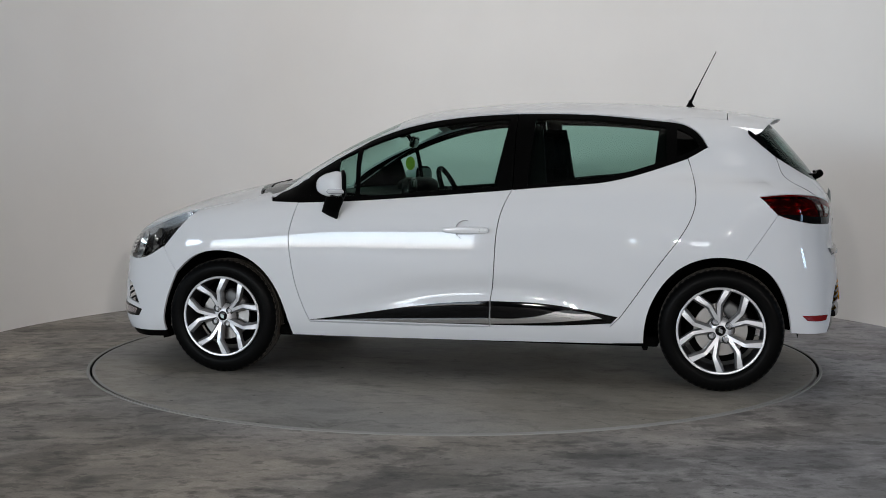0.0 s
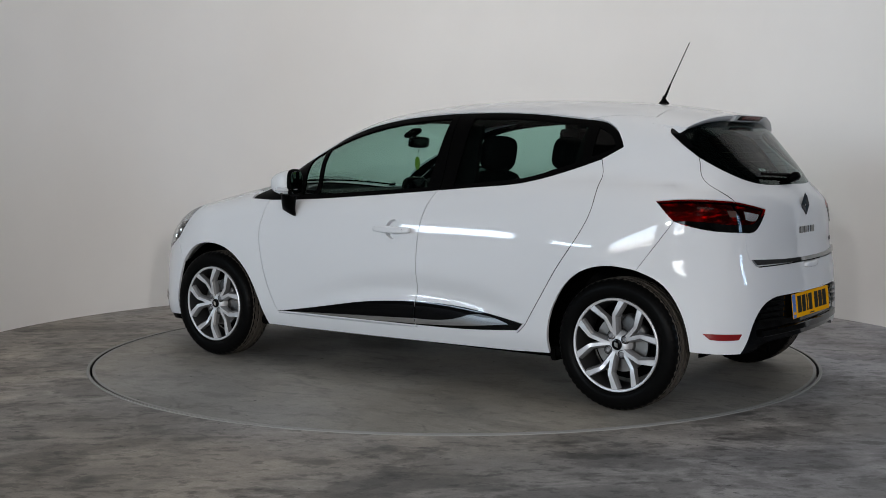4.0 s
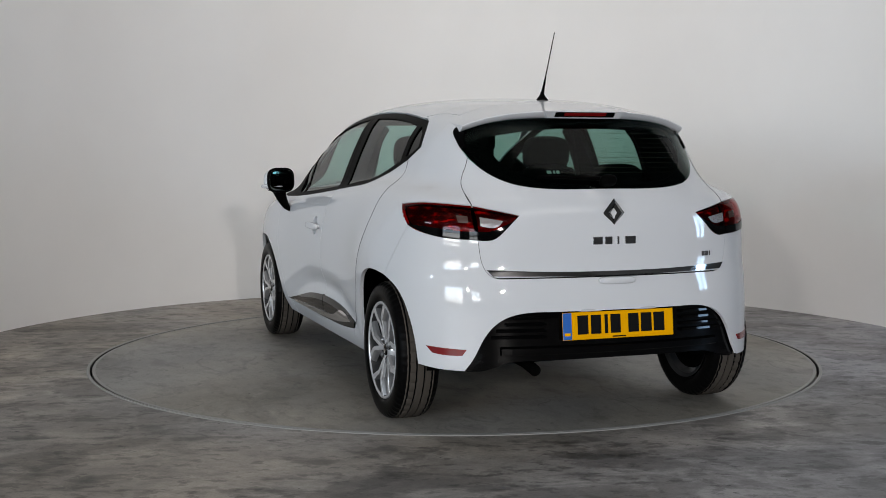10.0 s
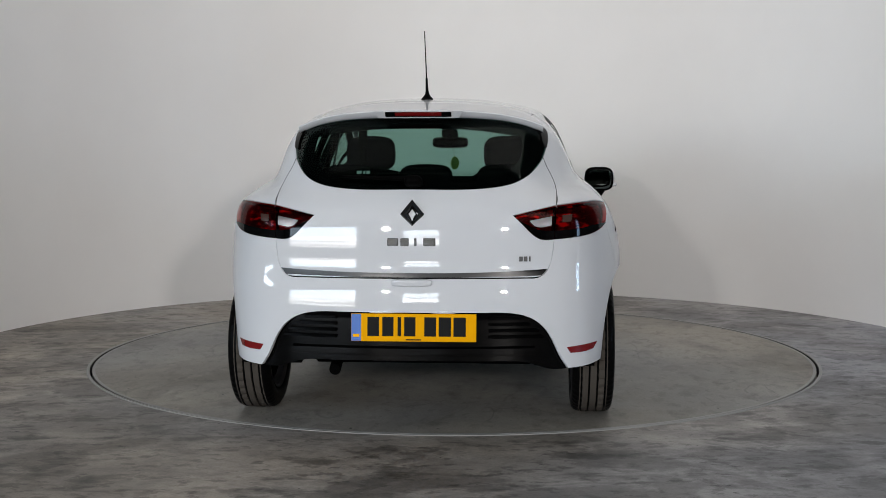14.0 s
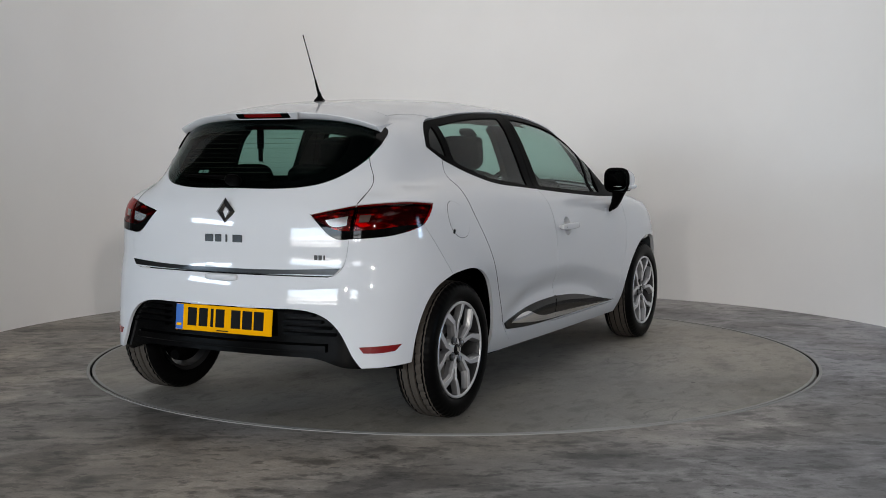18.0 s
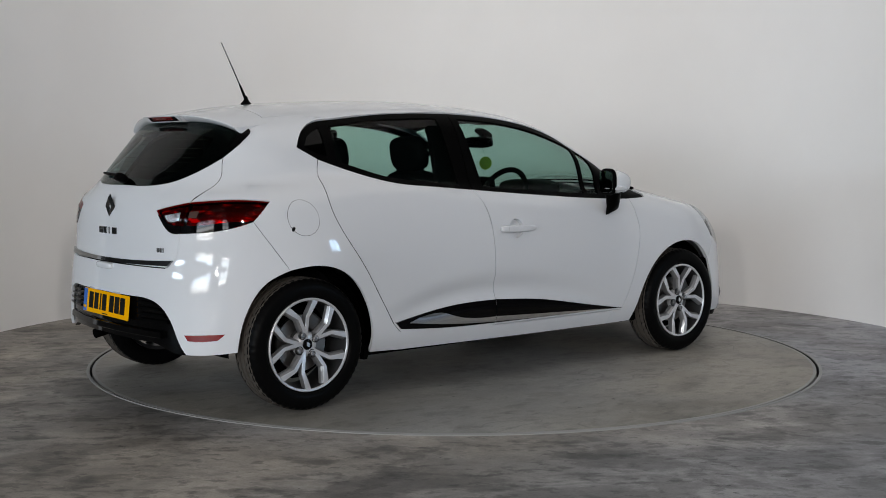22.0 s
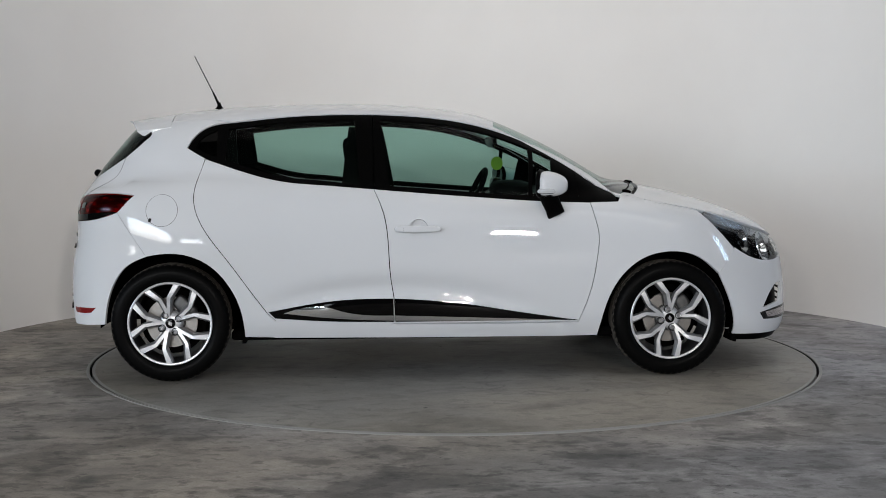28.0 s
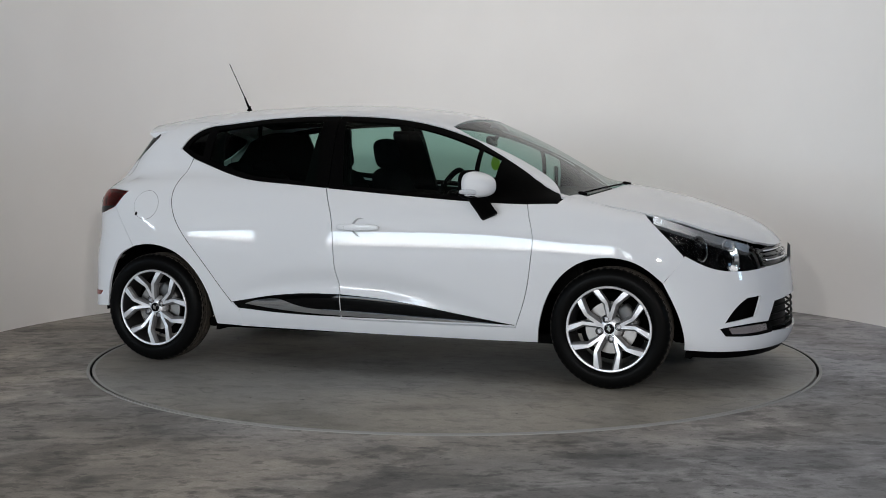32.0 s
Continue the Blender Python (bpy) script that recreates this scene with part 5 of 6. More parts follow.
# ---- outside fittings
def fittings():
    # door mirrors
    for s in (1, -1):
        def shell(co):
            # front rounded, back nearly flat, outer end slimmer
            f = max(0.0, co.x) / 0.116
            return Vector((co.x * (0.85 if co.x > 0 else 0.45), co.y * (1 - 0.30 * f) - s * 0.012 * f, co.z * (1 - 0.9 * max(0, co.y * s) ** 1.5) * (1 - 0.22 * f) - 0.006 * f))
        bm = bmesh.new()
        superbox(bm, (1.926, s * 0.908, 1.010), (0.232, 0.180, 0.134), 2.8, 32, 18, (0, 0, s * 19), shell)
        cap = car_part("mirror_housing", bm, M_PAINT, label="white door mirror cap")
        bm = bmesh.new()
        superbox(bm, (1.890, s * 0.898, 1.011), (0.026, 0.182, 0.146), 3.2, 28, 14, (0, 0, s * 19))
        part("mirror_bezel", bm, M_BLACK, cap, "black bezel", True)
        bm = bmesh.new()
        superbox(bm, (1.8775, s * 0.896, 1.011), (0.006, 0.156, 0.120), 4.0, 28, 10, (0, 0, s * 19))
        part("mirror_glass", bm, M_MIRROR, cap, "mirror glass", True)
        bm = bmesh.new()
        superbox(bm, (1.925, s * 0.906, 0.958), (0.080, 0.130, 0.026), 3, 28, 8, (0, 0, s * 19))
        part("lower_trim", bm, M_BLACK, cap, "", True)
        bm = bmesh.new()
        superbox(bm, (1.918, s * 0.928, 0.976), (0.105, 0.162, 0.034), 3, 28, 8, (0, 0, s * 19))
        part("indicator", bm, M_CLEARPLASTIC, cap, "clear indicator strip", True)
        bm = bmesh.new()
        line = [(1.930, s * 0.905, 0.965), (1.938, s * 0.895, 0.93), (1.962, s * 0.872, 0.885), (1.978, s * 0.850, 0.852), (1.978, s * 0.838, 0.843)]
        rings = []
        for k, (x, y, z) in enumerate(line):
            wx, wy = (0.050, 0.044, 0.042, 0.044, 0.036)[k], (0.05, 0.036, 0.03, 0.024, 0.014)[k]
            rings.append([bm.verts.new((x + wx * math.cos(2 * math.pi * i / 16), y + wy * math.sin(2 * math.pi * i / 16), z + 0.016 * math.cos(2 * math.pi * i / 16))) for i in range(16)])
        for a, b in zip(rings, rings[1:]):
            for i in range(16):
                bm.faces.new((a[i], a[(i + 1) % 16], b[(i + 1) % 16], b[i]))
        bm.faces.new(rings[-1])
        bm.faces.new(rings[0])
        bmesh.ops.recalc_face_normals(bm, faces=bm.faces[:])
        part("mirror_foot", bm, M_BLACK, cap, "black mirror stalk", True)
    # front door handles with their round pockets
    doors = BODY["front_door"]
    y = float(cast("side", [(1.27, 0.781)])[0][1])
    for s, door in zip((1, -1), doors):
        bm = bmesh.new()
        def slim(co):
            return Vector((co.x, co.y, co.z * (1 - 0.22 * (co.x / 0.115) ** 2 * (1 if co.x > 0 else 0.3))))
        superbox(bm, (1.262, s * (y + 0.022), 0.781), (0.240, 0.024, 0.036), 4.5, 28, 10, (0, 0, 0), slim)
        handle = part("door_handle", bm, M_PAINT, door, "white door handle", True)
        bm = bmesh.new()
        for k in (1.175, 1.345):
            superbox(bm, (k, s * (y + 0.008), 0.781), (0.035, 0.024, 0.024), 3, 16, 8)
        part("handle_mount", bm, M_PAINT, door, "", True)
        bm = bmesh.new()
        revolve(bm, [(0.0, 0), (0.0065, 0.0), (0.0065, 0.004), (0.0, 0.004)], 14, "y", (1.19, s * (y + 0.0315) - 0.002, 0.781))
        part("lock_cylinder", bm, M_INK, door, "dark key slot", True)
    for door, pocket in zip(doors, skin("handle_pocket", "side", circle("side", 1.268, 0.781, 0.053), M_PAINT, CAR, "", offset=-0.028, depth=0.0, gap=0, mirror=True, h=0.015)):
        pocket.parent, pocket.location = door, (0, 0, 0)
    # rear door handles are hidden in the window frame
    # fuel flap on the right-hand side
    ring = skin("fuel_flap", "side", circle("side", -0.029, 0.88, 0.0785, 56), M_PAINT, CAR, "round white fuel flap", offset=0.0015, depth=0.003, gap=0, mirror=True, h=0.03)
    gapring = skin("fuel_flap_gap", "side", circle("side", -0.029, 0.88, 0.0803, 56), M_INK, CAR, "", offset=0.0006, depth=0.0, gap=0, mirror=True, h=0.03, holes=(circle("side", -0.029, 0.88, 0.0782, 56),))
    for o in (ring[0], gapring[0]):
        bpy.data.objects.remove(o)
    ring[1].name = "fuel_flap"
    gapring[1].name = "fuel_flap_gap"
    yf = float(cast("side", [(-0.085, 0.83)])[0][1])
    bm = bmesh.new()
    superbox(bm, (-0.088, -yf - 0.001, 0.832), (0.016, 0.006, 0.022), 2.5, 14, 8, (0, 30, 0))
    part("finger_notch", bm, M_INK, ring[1], "dark finger notch", True)
    # chrome strips
    strip = outline("rear", [[(0.548, 0.694), (0.3, 0.683), (0.0, 0.680), (-0.3, 0.683), (-0.548, 0.694)], [(-0.548, 0.694), (-0.525, 0.668)], [(-0.525, 0.668), (-0.3, 0.664), (0.0, 0.662), (0.3, 0.664), (0.525, 0.668)], [(0.525, 0.668), (0.548, 0.694)]])
    skin("chrome_strip", "rear", strip, M_STRIPCHROME, BODY["tailgate"], "chrome strip along the tailgate", offset=0.010, depth=0.012, gap=0, h=0.012).location = (0, 0, 0)
    # white pull grip under the strip
    xg = float(cast("rear", [(0.0, 0.642)])[0][0])
    bm = bmesh.new()
    superbox(bm, (xg - 0.002, 0.0, 0.643), (0.034, 0.168, 0.030), 3.6, 28, 12, (0, -8, 0))
    car_part("tailgate_grip", bm, M_PAINT, CAR, "white pull grip")
    # lozenge emblem and letter bars
    xb = float(cast("rear", [(0.0, 0.92)])[0][0])
    bm = bmesh.new()
    ou = [(0, 0.060), (0.049, 0), (0, -0.060), (-0.049, 0)]
    for i in range(4):
        a, b = ou[i], ou[(i + 1) % 4]
        pts = [a, b, (b[0] * 0.30, b[1] * 0.36), (a[0] * 0.30, a[1] * 0.36)]
        mid = [((p[0] + q[0]) / 2, (p[1] + q[1]) / 2) for p, q in ((pts[0], pts[3]), (pts[1], pts[2]))]
        v = [bm.verts.new((xb - 0.002, p[0], 0.92 + p[1])) for p in (pts[0], pts[1], pts[2], pts[3])]
        c = [bm.verts.new((xb - 0.014, p[0], 0.92 + p[1])) for p in mid]
        bm.faces.new((v[0], v[1], c[1], c[0]))
        bm.faces.new((c[0], c[1], v[2], v[3]))
    bmesh.ops.recalc_face_normals(bm, faces=bm.faces[:])
    car_part("emblem", bm, M_BADGE, BODY["tailgate"], "chrome lozenge emblem", smooth=False)
    for k, (w, yy) in enumerate([(0.044, 0.079), (0.034, 0.030), (0.010, -0.014), (0.050, -0.071)]):
        bm = bmesh.new()
        xx = float(cast("rear", [(yy, 0.807)])[0][0])
        box(bm, (0.006, w, 0.032), (xx - 0.002, yy, 0.807), bevel=0.002, seg=1)
        car_part("badge_bar", bm, M_BADGE, BODY["tailgate"], "chrome badge bar", smooth=False)
    for w, yy in [(0.015, 0.443 - 0.0), (0.015, 0.462), (0.006, 0.479)]:
        bm = bmesh.new()
        xx = float(cast("rear", [(-yy, 0.737)])[0][0])
        box(bm, (0.005, w, 0.020), (xx - 0.001, -yy, 0.737), bevel=0.001, seg=1)
        car_part("badge_bar", bm, M_DARKMETAL, BODY["tailgate"], "dark grey badge bar", smooth=False)
    # number plate
    bm = bmesh.new()
    box(bm, (0.004, 0.512, 0.113), (0, 0, 0), bevel=0.0015, seg=1)
    plate = car_part("number_plate", bm, M_YELLOW, CAR, "yellow rear number plate with dark bars", smooth=False)
    plate.matrix_basis = Matrix.Translation(CENTRE + Vector((-0.603, -0.008, 0.459))) @ pose(0, 0, 0, 0, 6, 0)
    part("blue_band", box(bmesh.new(), (0.004, 0.040, 0.110), (-0.0009, 0.235, 0), bevel=0.001, seg=1), M_BLUE, plate, "blue band")
    for yy, w in [(0.165, 0.048), (0.105, 0.046), (0.058, 0.014), (0.015, 0.046), (-0.068, 0.048), (-0.128, 0.050), (-0.188, 0.050)]:
        part("plate_bar", box(bmesh.new(), (0.002, w, 0.078), (-0.0025, yy, 0.004)), M_INK, plate, "black bar")
    part("plate_bar", box(bmesh.new(), (0.002, 0.026, 0.012), (-0.0035, 0.235, -0.033)), M_YELLOW, plate, "small yellow bar")
    part("plate_bar", box(bmesh.new(), (0.002, 0.06, 0.005), (-0.0025, -0.0, -0.049)), M_INK, plate, "thin dark bar")
    for yy in (0.12, -0.13):
        bm = bmesh.new()
        superbox(bm, (-0.596, yy, 0.523), (0.03, 0.11, 0.012), 3.5, 16, 8)
        car_part("plate_lamp", bm, M_CLEARPLASTIC, label="clear plate lamp")
    # slats in the dark insert
    for s in (1, -1):
        for zz in (0.418, 0.444, 0.470, 0.496):
            bm = bmesh.new()
            y0, y1 = 0.315, 0.535 - max(0, zz - 0.43) * 1.4
            pts = [cast("rear", [(y0 + (y1 - y0) * i / 6, zz)])[0] for i in range(7)]
            for a, b in zip(pts, pts[1:]):
                mid = (a + b) / 2
                ang = math.degrees(math.atan2(b[0] - a[0], b[1] - a[1]))
                box(bm, (0.026, np.linalg.norm(b - a) + 0.001, 0.009), (mid[0] + 0.014, s * mid[1], mid[2]), (0, 12, -s * ang))
            car_part("insert_slat", bm, M_GLOSS, BODY["bumper_insert"], "", smooth=False)
        lamp = outline("wrap_rear", [[("r", 0.762, 0.379), ("r", 0.70, 0.375), ("r", 0.632, 0.372)], [("r", 0.632, 0.372), ("r", 0.648, 0.347)], [("r", 0.648, 0.347), ("r", 0.70, 0.346), ("r", 0.745, 0.352)], [("r", 0.745, 0.352), ("r", 0.762, 0.379)]], 0.01)
    skin("rear_reflector", "wrap_rear", lamp, M_REDPLASTIC, CAR, "red bumper reflector", offset=0.003, depth=0.006, gap=0, mirror=True, h=0.015)
    # gloss ledge under the plate, one bent bar
    bm = bmesh.new()
    qs = cast("rear", [(-0.50 + 1.0 * i / 24, 0.362) for i in range(25)])
    rings = [[bm.verts.new((q[0] + dx, q[1], q[2] + dz)) for dx, dz in ((0.004, -0.016), (0.0, -0.012), (0.0015, 0.012), (0.008, 0.016), (0.09, 0.03), (0.09, -0.01))] for q in qs]
    for p, q in zip(rings, rings[1:]):
        for i in range(6):
            bm.faces.new((p[i], p[(i + 1) % 6], q[(i + 1) % 6], q[i]))
    bm.faces.new(rings[0])
    bm.faces.new(rings[-1])
    bmesh.ops.recalc_face_normals(bm, faces=bm.faces[:])
    car_part("diffuser_lip", bm, M_GLOSS, BODY["bumper_insert"], "", smooth=False)
    # aerial
    bm = bmesh.new()
    revolve(bm, [(0.028, -0.004), (0.027, 0.004), (0.018, 0.012), (0.010, 0.025), (0.007, 0.04)], 20, "z")
    zr = float(cast("top", [(0.172, 0.0)])[0][2])
    base = car_part("aerial", bm, M_BLACK, CAR, "black roof aerial")
    base.matrix_basis = Matrix.Translation(CENTRE + Vector((0.172, 0, zr))) @ pose(0, 0, 0, 0, 0, 0)
    bm = bmesh.new()
    tube(bm, [(0, 0, 0.02), (-0.034, 0, 0.095)], [0.0075, 0.005], 10)
    tube(bm, [(-0.034, 0, 0.095), (-0.135, 0, 1.718 - zr)], [0.0030, 0.0022], 8)
    part("aerial_rod", bm, M_BLACK, base, "", True)
    # spoiler over the rear window
    def tip(y):
        return -0.292 + 0.34 * y * y
    def roofz(x, y):
        return float(ROOF(x)) - 0.12 * y * y - 0.6 * y ** 4 + 0.004
    bm = bmesh.new()
    rows = []
    ny = 30
    ys = [-0.535 + 1.07 * i / ny for i in range(ny + 1)]
    lead = cast("top", [(-0.0238, y) for y in ys])
    for y, q in zip(ys, lead):
        t = tip(y)
        x0, z0 = float(q[0]), float(q[2])
        tz = roofz(t, y) + 0.001 * (1 - (y / 0.54) ** 2)
        slope0 = (roofz(x0, y) - roofz(x0 - 0.05, y)) / 0.05
        row = [(x0, y, z0 - 0.014), (x0, y, z0)]
        for k in range(1, 9):
            f = k / 8
            x = x0 + (t - x0) * f
            row.append((x, y, z0 + (tz - z0) * f + (1 - f) * f * (-(slope0 * (x0 - t)) - (tz - z0)) * 0.8))
        zt = row[-1][2]
        row += [(t - 0.002, y, zt - 0.004), (t + 0.006, y, zt - 0.012), (t + 0.024, y, zt - 0.024), (t + 0.06, y, zt - 0.032), (t + 0.13, y, zt - 0.03)]
        rows.append([bm.verts.new(q) for q in row])
    for a, b in zip(rows, rows[1:]):
        for k in range(len(a) - 1):
            bm.faces.new((a[k], a[k + 1], b[k + 1], b[k]))
    bm.faces.new(rows[0])
    bm.faces.new(rows[-1][::-1])
    bmesh.ops.recalc_face_normals(bm, faces=bm.faces[:])
    sp = car_part("roof_spoiler", bm, M_PAINT, CAR, "white roof spoiler")
    bm = bmesh.new()
    zt = roofz(-0.292, 0) + 0.001
    prism(bm, [(0.195, zt - 0.004), (0.172, zt - 0.032), (-0.172, zt - 0.032), (-0.195, zt - 0.004)], -0.302, -0.24, "x")
    def lean(bm):
        # the tail of the spoiler slopes forward towards its lower edge
        for v in bm.verts:
            v.co.x += 1.1 * (zt - v.co.z) - 0.002
        return bm
    part("brake_lamp_housing", lean(bm), M_PAINT, sp, "")
    part("high_brake_lamp", lean(box(bmesh.new(), (0.02, 0.285, 0.021), (-0.296, 0, zt - 0.017), bevel=0.003, seg=1)), M_GLOSS, sp, "dark high brake lamp")
    part("brake_lens", lean(box(bmesh.new(), (0.01, 0.20, 0.014), (-0.3035, 0, zt - 0.016), bevel=0.002, seg=1)), M_REDPLASTIC, sp, "red lens")
    # rear window's black border, wiper, heater wires
    g_low = [(0.532, 1.15), (0.50, 1.105), (0.424, 1.052), (0.328, 1.030), (0.0, 1.023), (-0.328, 1.030), (-0.424, 1.052), (-0.50, 1.105), (-0.532, 1.15)]
    g_up = [(-0.532, 1.15), (-0.547, 1.2), (-0.542, 1.25), (-0.518, 1.283)]
    g_top = [(-0.518, 1.283), (-0.3, 1.316), (0.0, 1.326), (0.3, 1.316), (0.518, 1.283)]
    inner = outline("rear", [[(0.40, 1.10), (0.33, 1.068), (0.0, 1.058), (-0.33, 1.068), (-0.40, 1.10)], [(-0.40, 1.10), (-0.445, 1.17), (-0.44, 1.24)], [(-0.44, 1.24), (-0.25, 1.268), (0.0, 1.276), (0.25, 1.268), (0.44, 1.24)], [(0.44, 1.24), (0.445, 1.17), (0.40, 1.10)]])
    border = outline("rear", [g_low, g_up, g_top, [(-q[0], q[1]) for q in g_up][::-1]])
    skin("window_border", "rear", border, M_GLOSS, BODY["rear_window"], "black printed border", offset=-0.006, depth=0.0, gap=0, holes=(inner,)).location = (0, 0, 0)
    bm = bmesh.new()
    for k in range(9):
        zz = 1.085 + 0.021 * k
        pts = [cast("rear", [(-0.42 + 0.84 * i / 10, zz)])[0] + np.array([0.009, 0, 0]) for i in range(11)]
        tube(bm, pts, 0.0007, 4)
    part("heater_wire", bm, M_ORANGEWIRE, BODY["rear_window"], "thin heater wires", True)
    xw = float(cast("rear", [(0, 1.04)])[0][0])
    bm = bmesh.new()
    superbox(bm, (xw - 0.022, 0.0, 1.052), (0.06, 0.075, 0.042), 2.8, 20, 10, (0, 30, 0))
    arm = car_part("rear_wiper", bm, M_BLACK, CAR, "black rear wiper")
    bm = bmesh.new()
    pts = [cast("rear", [(0.0 + 0.30 * i / 8, 1.055 + 0.012 * i / 8)])[0] + np.array([-0.016, 0, 0.005]) for i in range(9)]
    tube(bm, pts, [0.010, 0.010, 0.009, 0.008, 0.008, 0.007, 0.007, 0.006, 0.006], 8)
    part("wiper_blade", bm, M_BLACK, arm, "", True)
    # small sticker inside the rear window
    for yy, w in [(0.235, 0.02), (0.213, 0.008), (0.197, 0.014)]:
        q = cast("rear", [(yy, 1.088)])[0]
        bm = bmesh.new()
        box(bm, (0.001, w, 0.016), (q[0] + 0.008, yy, 1.088), (0, 42, 0))
        part("sticker_bar", bm, M_POCKET, BODY["rear_window"], "pale sticker bar")
    # black fins beside the rear window
    fin = outline("rear", [[(0.548, 1.19), (0.553, 1.23), (0.548, 1.262), (0.52, 1.287)], [(0.52, 1.287), (0.50, 1.282)], [(0.50, 1.282), (0.525, 1.24), (0.53, 1.19)], [(0.53, 1.19), (0.548, 1.19)]], 0.012)
    skin("window_fin", "rear", fin, M_GLOSS, CAR, "gloss black side fin", offset=0.004, depth=0.008, gap=0, mirror=True, h=0.02)
    # scuttle, front wipers
    cowl = outline("top", [[(2.425, 0.672), (2.52, 0.4), (2.55, 0.0), (2.52, -0.4), (2.425, -0.672)], [(2.425, -0.672), (2.385, -0.665)], [(2.385, -0.665), (2.475, -0.4), (2.505, 0.0), (2.475, 0.4), (2.385, 0.665)], [(2.385, 0.665), (2.425, 0.672)]])
    skin("scuttle", "top", cowl, M_PLASTIC, CAR, "black plastic scuttle", offset=-0.02, depth=0.0, gap=0, h=0.03)
    for y0, y1 in ((-0.60, 0.02), (-0.08, 0.42)):
        pts = [cast("top", [(2.535 - 0.14 * ((y0 + (y1 - y0) * i / 8) / 0.62) ** 2 - 0.02, y0 + (y1 - y0) * i / 8)])[0] + np.array([0, 0, -0.003]) for i in range(9)]
        bm = bmesh.new()
        tube(bm, pts, 0.0045, 8)
        w = car_part("front_wiper", bm, M_BLACK, CAR, "black windscreen wiper")
        bm = bmesh.new()
        superbox(bm, (float(pts[0][0]) + 0.018, y0, float(pts[0][2]) + 0.002), (0.05, 0.03, 0.018), 2.6, 18, 8, (0, 12, 0))
        part("wiper_arm", bm, M_BLACK, w, "", True)


def lamps():
    # tail lamps: dark bowls and shining pieces behind the red lenses
    for nm, mode, loop in (("wrap", "wrap_rear", outline("wrap_rear", [LAMP_T, [("r", 0.587, 0.954), ("r", 0.578, 0.815)], LAMP_B[::-1]])), ("rear", "rear", outline("rear", [[(0.587, 0.954), (0.5, 0.935), (0.41, 0.914)], [(0.41, 0.914), (0.46, 0.865), (0.525, 0.815), (0.578, 0.815)], [(0.578, 0.815), (0.587, 0.954)]]))):
        for lamp, bowl in zip(BODY["tail_lamp" if mode == "wrap_rear" else "tail_lamp_inner"], skin("lamp_bowl", mode, loop, M_LAMPBOWL, CAR, "", offset=-0.024, depth=0.0, gap=0.004, mirror=True, h=0.02)):
            bowl.parent, bowl.location = lamp, (0, 0, 0)
    # dark lower band, clear reversing lens
    low = outline("rear", [[(0.43, 0.895), (0.46, 0.865), (0.525, 0.817), (0.577, 0.817)], [(0.577, 0.817), (0.578, 0.850)], [(0.578, 0.850), (0.535, 0.851), (0.48, 0.870), (0.43, 0.895)]], 0.012)
    rev = outline("rear", [[(0.568, 0.908), (0.478, 0.892)], [(0.478, 0.892), (0.495, 0.872), (0.567, 0.872)], [(0.567, 0.872), (0.568, 0.908)]], 0.012)
    for lamp, a, b in zip(BODY["tail_lamp_inner"], skin("lamp_band", "rear", low, M_GLOSS, CAR, "black lower band", offset=0.0025, depth=0.003, gap=0, mirror=True, h=0.02), skin("reversing_lens", "rear", rev, M_REVERSE, CAR, "clear reversing lens", offset=0.002, depth=0.003, gap=0, mirror=True, h=0.02)):
        for o in (a, b):
            o.parent, o.location = lamp, (0, 0, 0)
    low = outline("wrap_rear", [[("s", -0.255, 0.872), ("r", 0.738, 0.834), ("r", 0.68, 0.824), ("r", 0.58, 0.817)], [("r", 0.58, 0.817), ("r", 0.58, 0.850)], [("r", 0.58, 0.850), ("r", 0.68, 0.856), ("r", 0.74, 0.866), ("s", -0.255, 0.872)]], 0.012)
    ind = outline("wrap_rear", [[("r", 0.652, 0.915), ("r", 0.612, 0.912)], [("r", 0.612, 0.912), ("r", 0.612, 0.884)], [("r", 0.612, 0.884), ("r", 0.648, 0.886)], [("r", 0.648, 0.886), ("r", 0.652, 0.915)]], 0.012)
    for lamp, a, b in zip(BODY["tail_lamp"], skin("lamp_band", "wrap_rear", low, M_GLOSS, CAR, "black lower band", offset=0.0025, depth=0.003, gap=0, mirror=True, h=0.02), skin("indicator_lens", "wrap_rear", ind, M_SMOKE, CAR, "smoky indicator lens", offset=0.002, depth=0.003, gap=0, mirror=True, h=0.02)):
        for o in (a, b):
            o.parent, o.location = lamp, (0, 0, 0)
    # headlamps
    for s, lamp in zip((1, -1), BODY["headlamp"]):
        for x, y, z, r in ((3.00, 0.690, 0.705, 0.040), (3.13, 0.595, 0.668, 0.052)):
            q = cast("wrap_front", to_uv("wrap_front", [(x, y, z)]))[0]
            n = slope(np.array([q]))[0]
            bm = bmesh.new()
            revolve(bm, [(r * 1.15, 0.018), (r * 1.12, 0.024), (r, 0.020), (r * 0.8, 0.0), (r * 0.45, -0.012), (0.0, -0.016)], 28, "z")
            bm.transform(Matrix.Diagonal((0.8, 1.45, 1.0, 1.0)))
            m = Vector((n[0], n[1] * s, n[2])).to_track_quat("Z", "Y").to_matrix().to_4x4()
            bm.transform(Matrix.Translation((q[0] - n[0] * 0.042, s * (q[1] - n[1] * 0.042), q[2] - n[2] * 0.042)) @ m)
            part("reflector", bm, M_BADGE if r < 0.045 else M_CHROME, lamp, "chrome reflector", True)
            bm = bmesh.new()
            superbox(bm, (q[0] - n[0] * 0.034, s * (q[1] - n[1] * 0.034), q[2] - n[2] * 0.034), (0.02, 0.02, 0.02), 2.2, 16, 10)
            part("bulb", bm, M_GLOSS, lamp, "", True)
        bm = bmesh.new()
